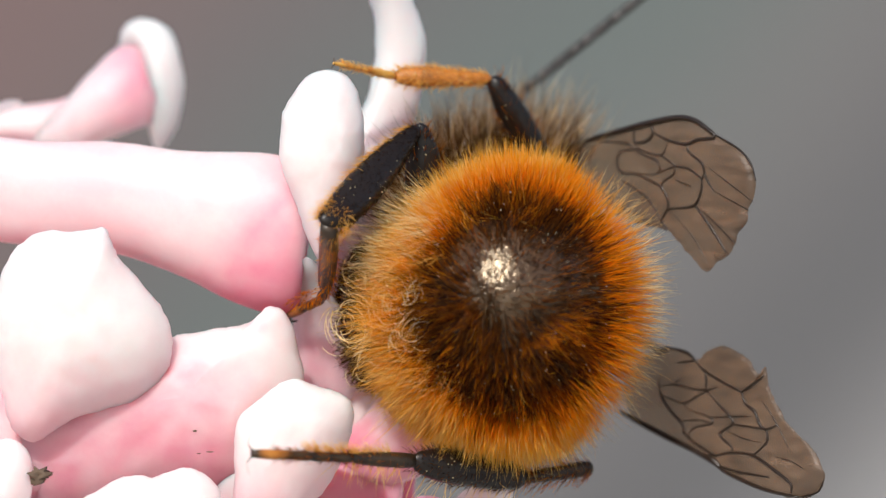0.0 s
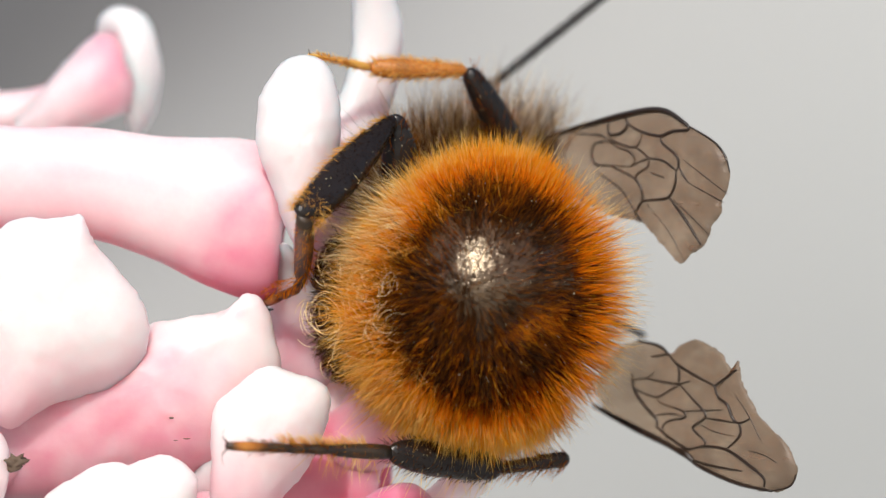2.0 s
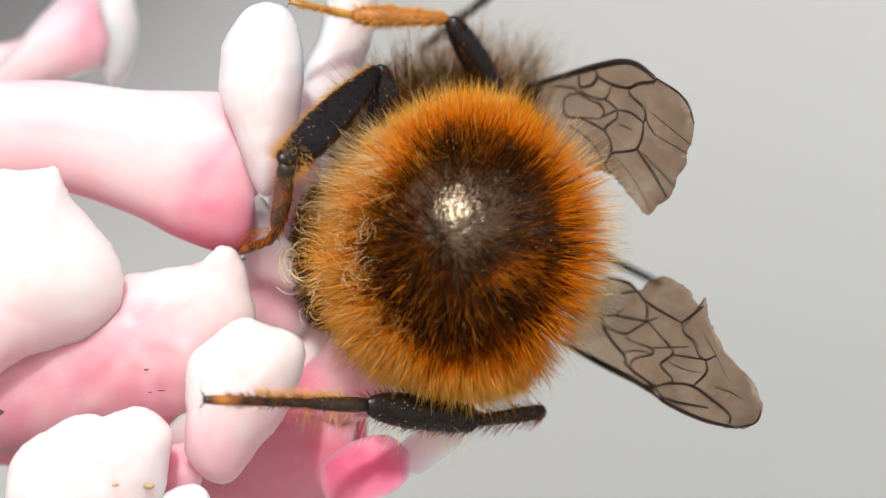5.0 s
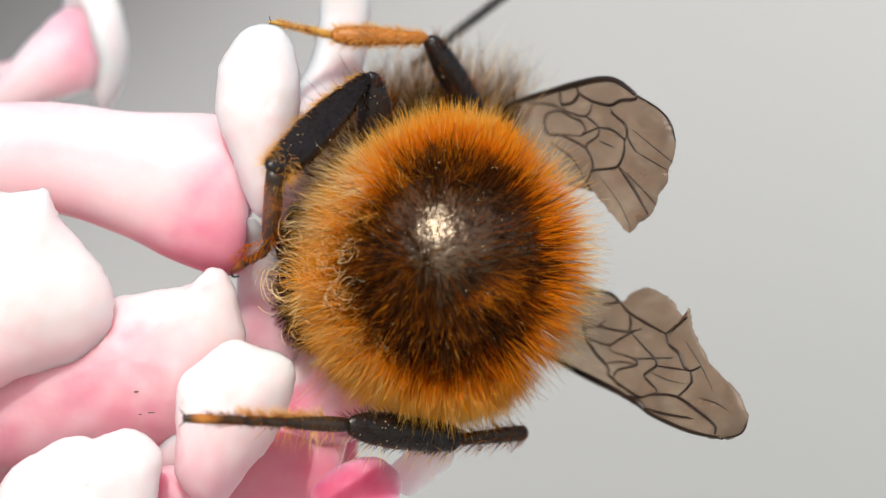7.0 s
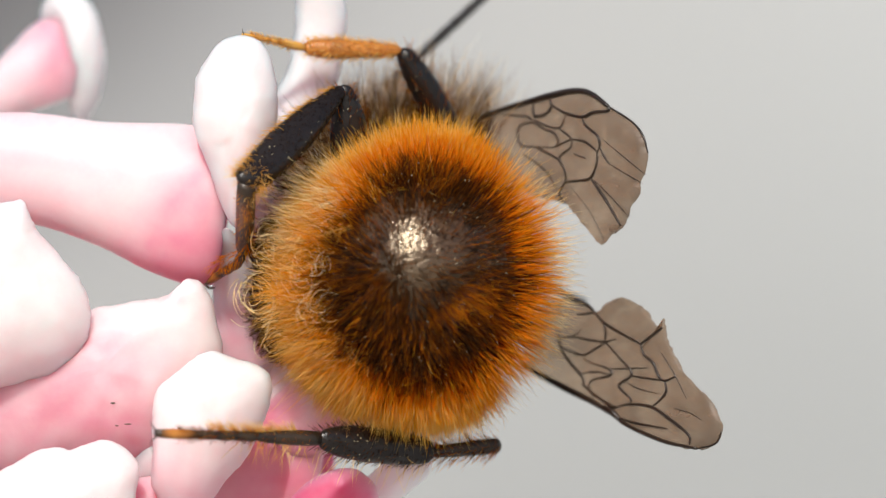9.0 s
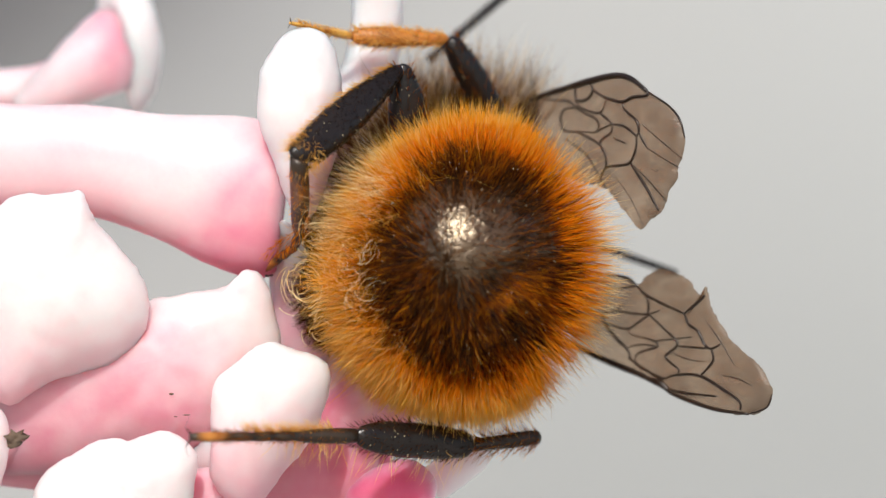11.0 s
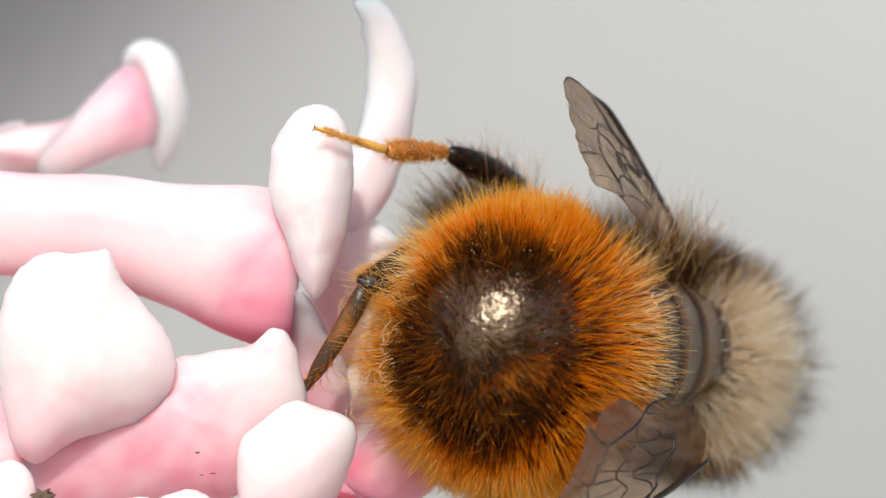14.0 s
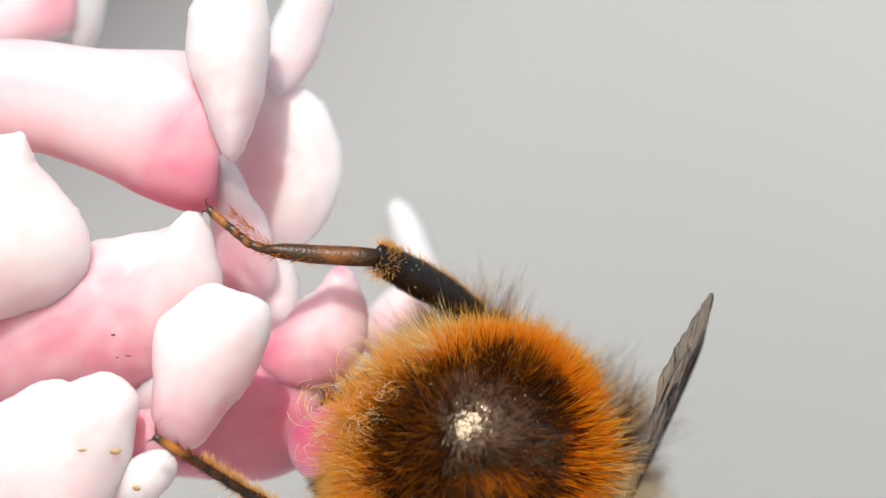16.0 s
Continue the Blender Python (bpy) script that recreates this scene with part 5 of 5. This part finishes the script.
LOW_ROWS = [(0, (1050, 828, 0.9), (930, 846, 0.2), (732, 816, -1.3), (445, 803, -2.7)), (3, (1048, 832, 0.9), (928, 850, 0.2), (732, 822, -1.3), (443, 812, -2.7)),
            (4, (1046, 834, 0.9), (930, 852, 0.2), (736, 826, -1.3), (456, 818, -2.7)), (5.2, (1044, 836, 0.9), (930, 852, 0.2), (732, 826, -1.3), (446, 817, -2.7)),
            (6.5, (1040, 838, 0.9), (930, 852, 0.2), (728, 826, -1.3), (436, 815, -2.7)), (8, (1038, 838, 0.9), (926, 852, 0.2), (724, 827, -1.3), (427, 816, -2.7)),
            (10.5, (1034, 836, 0.9), (916, 854, 0.2), (710, 834, -1.3), (398, 834, -2.7)), (11, (1030, 834, 0.9), (908, 856, 0.2), (700, 837, -1.3), (378, 840, -2.7)),
            (12, (1034, 838, 0.9), (922, 862, 0.2), (715, 844, -1.3), (389, 844, -2.7)), (12.5, (1034, 834, 0.9), (924, 858, 0.2), (716, 840, -1.3), (391, 834, -2.7)),
            (13.2, (1020, 815, 0.9), (910, 844, 0.2), (710, 825, -0.9), (425, 830, -2.1)), (13.8, (1040, 880, 0.9), (920, 904, 0.2), (720, 900, -0.9), (422, 900, -2.1)),
            (14.2, (1050, 970, 0.9), (900, 1040, 0.2), (700, 1010, -0.9), (419, 944, -2.1)), (16, (960, 1230, 0.9), (800, 1170, 0.2), (640, 1080, -0.9), (419, 944, -2.1))]
# feelers: seconds, tip on the plan sheet, direction sideways and down
UP_FEELER = [(0, 1175, -36, 195, -155), (3, 1165, -36, 205, -163), (3.5, 1118, -40, 264, -236), (4, 1122, -40, 280, -234), (7, 1130, -46, 300, -231), (8, 1125, -46, 290, -235),
             (10.5, 1065, -60, 250, -268), (11, 1085, -75, 260, -222), (11.5, 1075, -80, 250, -272), (12.5, 1069, -110, 250, -268), (13, 1065, -130, 240, -300), (13.2, 1114, -130, 230, -290),
             (13.5, 1120, -130, 120, -340), (13.6, 1110, 20, 140, -320), (13.7, 1130, 130, 160, -320), (13.9, 1180, 480, 200, -150), (14.5, 1350, 900, 300, -100), (16, 1450, 1300, 300, 100)]
LOW_FEELER = [(0, 1170, 620, 200, 90), (3, 1190, 620, 200, 110), (3.5, 1292, 668, 180, 130), (4, 1300, 642, 200, 105), (5.2, 1230, 600, 200, 100), (6.5, 1150, 590, 200, 90), (8, 1150, 580, 200, 90),
              (10.5, 1215, 584, 200, 85), (11, 1231, 545, 200, 70), (12, 1298, 594, 195, 95), (12.5, 1300, 589, 195, 95), (13, 1322, 592, 195, 100), (13.2, 1353, 681, 190, 115), (13.4, 1300, 760, 150, 150),
              (13.7, 1230, 800, 100, 150), (14.5, 1300, 1100, 100, 150), (16, 1300, 1400, 100, 150)]
# wings: seconds, hinge on the plan sheet with depth, way to the tip, the way its face looks; before that they ride on the body
UP_WING = [(13.5, (1110, 400, 2.2), (-1.0, -4.1, 1.7), (-0.85, 0.12, -0.30)), (13.8, (1146, 355, 2.2), (-1.4, -3.8, 1.95), (-0.85, 0.25, -0.30)),
           (14, (1218, 425, 2.2), (-2.2, -2.5, 3.1), (-0.86, 0.26, -0.30)), (14.2, (1250, 550, 2.2), (-0.95, -2.8, 3.3), (-0.90, 0.32, 0.0)),
           (14.5, (1322, 815, 2.2), (-0.85, -1.6, 4.2), (-0.92, 0.32, 0.0)), (15, (1285, 900, 2.2), (0.35, -0.8, 4.5), (-0.90, 0.36, 0.10)),
           (15.5, (1230, 972, 2.2), (0.65, -1.4, 4.2), (-0.95, 0.27, 0.2)), (16, (1246, 1073, 2.0), (1.45, -2.0, 3.7), (-0.93, 0.24, 0.35))]
LOW_WING = [(13.5, (1150, 700, 2.0), (0.5, -4.2, -1.2), (-0.95, -0.05, -0.2)), (13.8, (1200, 770, 1.0), (-0.8, -4.2, -0.5), (-0.95, 0.25, -0.1)),
            (14, (1250, 775, 0.0), (-2.3, -2.8, -1.2), (-0.70, 0.66, 0.0)), (14.2, (1262, 880, 0.0), (-2.1, -3.0, -1.2), (-0.72, 0.62, 0.0)),
            (14.5, (1330, 1120, 0.5), (-1.4, -3.6, -1.2), (-0.8, 0.5, 0.0)), (16, (1250, 1420, 0.5), (-0.5, -4.0, -1.0), (-0.8, 0.4, 0.0))]
# early shifts of the wings on the body: seconds, sideways, down (hundredths of a millimetre), turn about z, turn about y
UP_SHIFT = [(0, 0, 2, 0, 0), (3, -6, 4, 0, 0), (3.5, -16, 8, 1, 0), (4, -22, 12, 2, 0), (5.2, -18, 9, 2, 0), (6.5, -12, 5, 3, 0), (8, -12, 8, 3, 0), (10.5, -12, -2, 5, 0), (11, -14, -2, 6, 0), (12.5, -12, -8, 4, 0), (13, -15, -46, 8, 0), (13.2, 0, -16, 12, 0)]
LOW_SHIFT = [(0, 0, 0, 0, 0), (2, -4, 4, 0, 0), (3, -10, 10, 0, 0), (3.5, -22, 30, 0, 4), (4, -36, 12, 0, 4), (5.2, -28, -20, 0, 0), (6.5, -24, -32, 0, 0), (8, -18, -28, 0, 0),
             (9.3, -19, -38, 0, 0), (10.5, -20, -47, 0, 0), (11, -22, -54, 0, -4), (11.5, -19, -50, 0, -3), (12, -18, -42, 0, -1), (12.5, -18, -44, 0, 0), (13.2, -5, -20, 12, 0)]


def pose_leg(lg, hip, knee, ankle, foot, planted=False):
    """Poses of thigh, shin and foot in the bee's space with their true lengths; a planted leg keeps its foot."""
    l1, l2, l3 = lg["len"]
    if planted:
        f = foot
        a = f + (ankle - f).normalized() * l3
        k = a + (knee - a).normalized() * l2
    else:
        k = knee
        a = k + (ankle - k).normalized() * l2
        f = a + (foot - a).normalized() * l3
    hip = k + (hip - k).normalized() * l1
    return aim(hip * MM, k * MM), aim(k * MM, a * MM), aim(a * MM, f * MM)


def to_bee(t, p):
    """A plan place (mm, the flower's space) in the bee's space at t, in mm."""
    return (bee_pose(t).inverted() @ (BASE + p * MM)) / MM


def walk_leg(lg, table, planted=False):
    rows = []
    if table[0][0] > 0:
        rows = [(0, pose_leg(lg, *lg["joints"])), (12.8, pose_leg(lg, *lg["joints"]))]
    for t, *js in table:
        rows.append((t, pose_leg(lg, *[to_bee(t, spot(*j)) for j in js], planted)))
    if rows[-1][0] < 16:
        rows.append((16, rows[-1][1]))
    for k, ob in enumerate((lg["femur"], lg["tibia"], lg["tarsus"])):
        walk(ob, [(t, m[k]) for t, m in rows])


def walk_feeler(ob, table, length, depth=4.4):
    rows = []
    for t, u, v, du, dv in table:
        d = Vector((du, 0, -dv)).normalized()
        tip = spot(u, v, depth)
        a, b = to_bee(t, tip - d * length), to_bee(t, tip)
        rows.append((t, aim(a * MM, b * MM, (0.1, -0.9, 0.3))))
    walk(ob, rows)


def wing_basis(way, face):
    y = Vector(way).normalized()
    z = Vector(face)
    z = (z - y * z.dot(y)).normalized()
    return Matrix((y.cross(z), y, z)).transposed()


def walk_wing(ob, shift, table, way0, face0):
    home = ob.location.copy()
    first = wing_basis(way0, face0)
    rows = []
    for t, u, v, rz, ry in shift:
        rows.append((t, Matrix.Translation(home + Vector((u, 0, -v)) * 0.01 * MM) @ pose(0, 0, 0, 0, ry, -rz)))
    for t, hinge, way, face in table:
        turn = (wing_basis(way, face) @ first.inverted()).to_4x4()
        rows.append((t, bee_pose(t).inverted() @ Matrix.Translation(BASE + spot(*hinge) * MM) @ turn))
    walk(ob, rows)


def motions():
    home = Matrix.Translation(BASE)
    for e in BLOSSOMS + [stalk]:
        table = UPPER_ROWS if e == upper else []
        rows = []
        for t in times(SWAY, table):
            u, v = between(UPPER_ROWS, t) if table else (0, 0)
            rows.append((t, swing(t) @ home @ Matrix.Translation(Vector((u, 0, -v)) * 0.01 * MM)))
        walk(e, rows)
    walk(top_lobe, [(t, Matrix.Translation(Vector((u, 0, -v)) * 0.01 * MM)) for t, u, v in TOP_ROWS])
    walk(bee, [(t, swing(t) @ bee_pose(t)) for t in times(SWAY, BEE_ROWS)])
    walk(waist, [(t, pose(0, 0, 0, 0, 0, -f)) for t, f in FLEX])
    for ob, at, kx, ky, kz in ((thorax, THORAX, 1, 1, 1), (head, HEAD, -0.5, 1.5, 1.3)):
        rows = []
        for t in times(FLEX, THORAX_ROWS):
            x, y, z = between(THORAX_ROWS, t)
            rows.append((t, pose(0, 0, 0, 0, 0, -between(FLEX, t)[0]) @ Matrix.Translation((at + Vector((kx * x, ky * y, kz * z)) * 0.01) * MM)))
        walk(ob, rows)
    walk_leg(leg_mid, MID_ROWS)
    walk_leg(leg_hind, HIND_ROWS)
    walk_leg(leg_low, LOW_ROWS, True)
    walk_feeler(feeler_up, UP_FEELER, 3.9)
    walk_feeler(feeler_low, LOW_FEELER, 2.2)
    walk_wing(wing_up, UP_SHIFT, UP_WING, (3.39, -3.05, -0.27), (-0.67, -0.74, 0.0))
    walk_wing(wing_low, LOW_SHIFT, LOW_WING, (3.5, -3.0, -1.4), (-0.65, -0.76, 0.0))


motions()
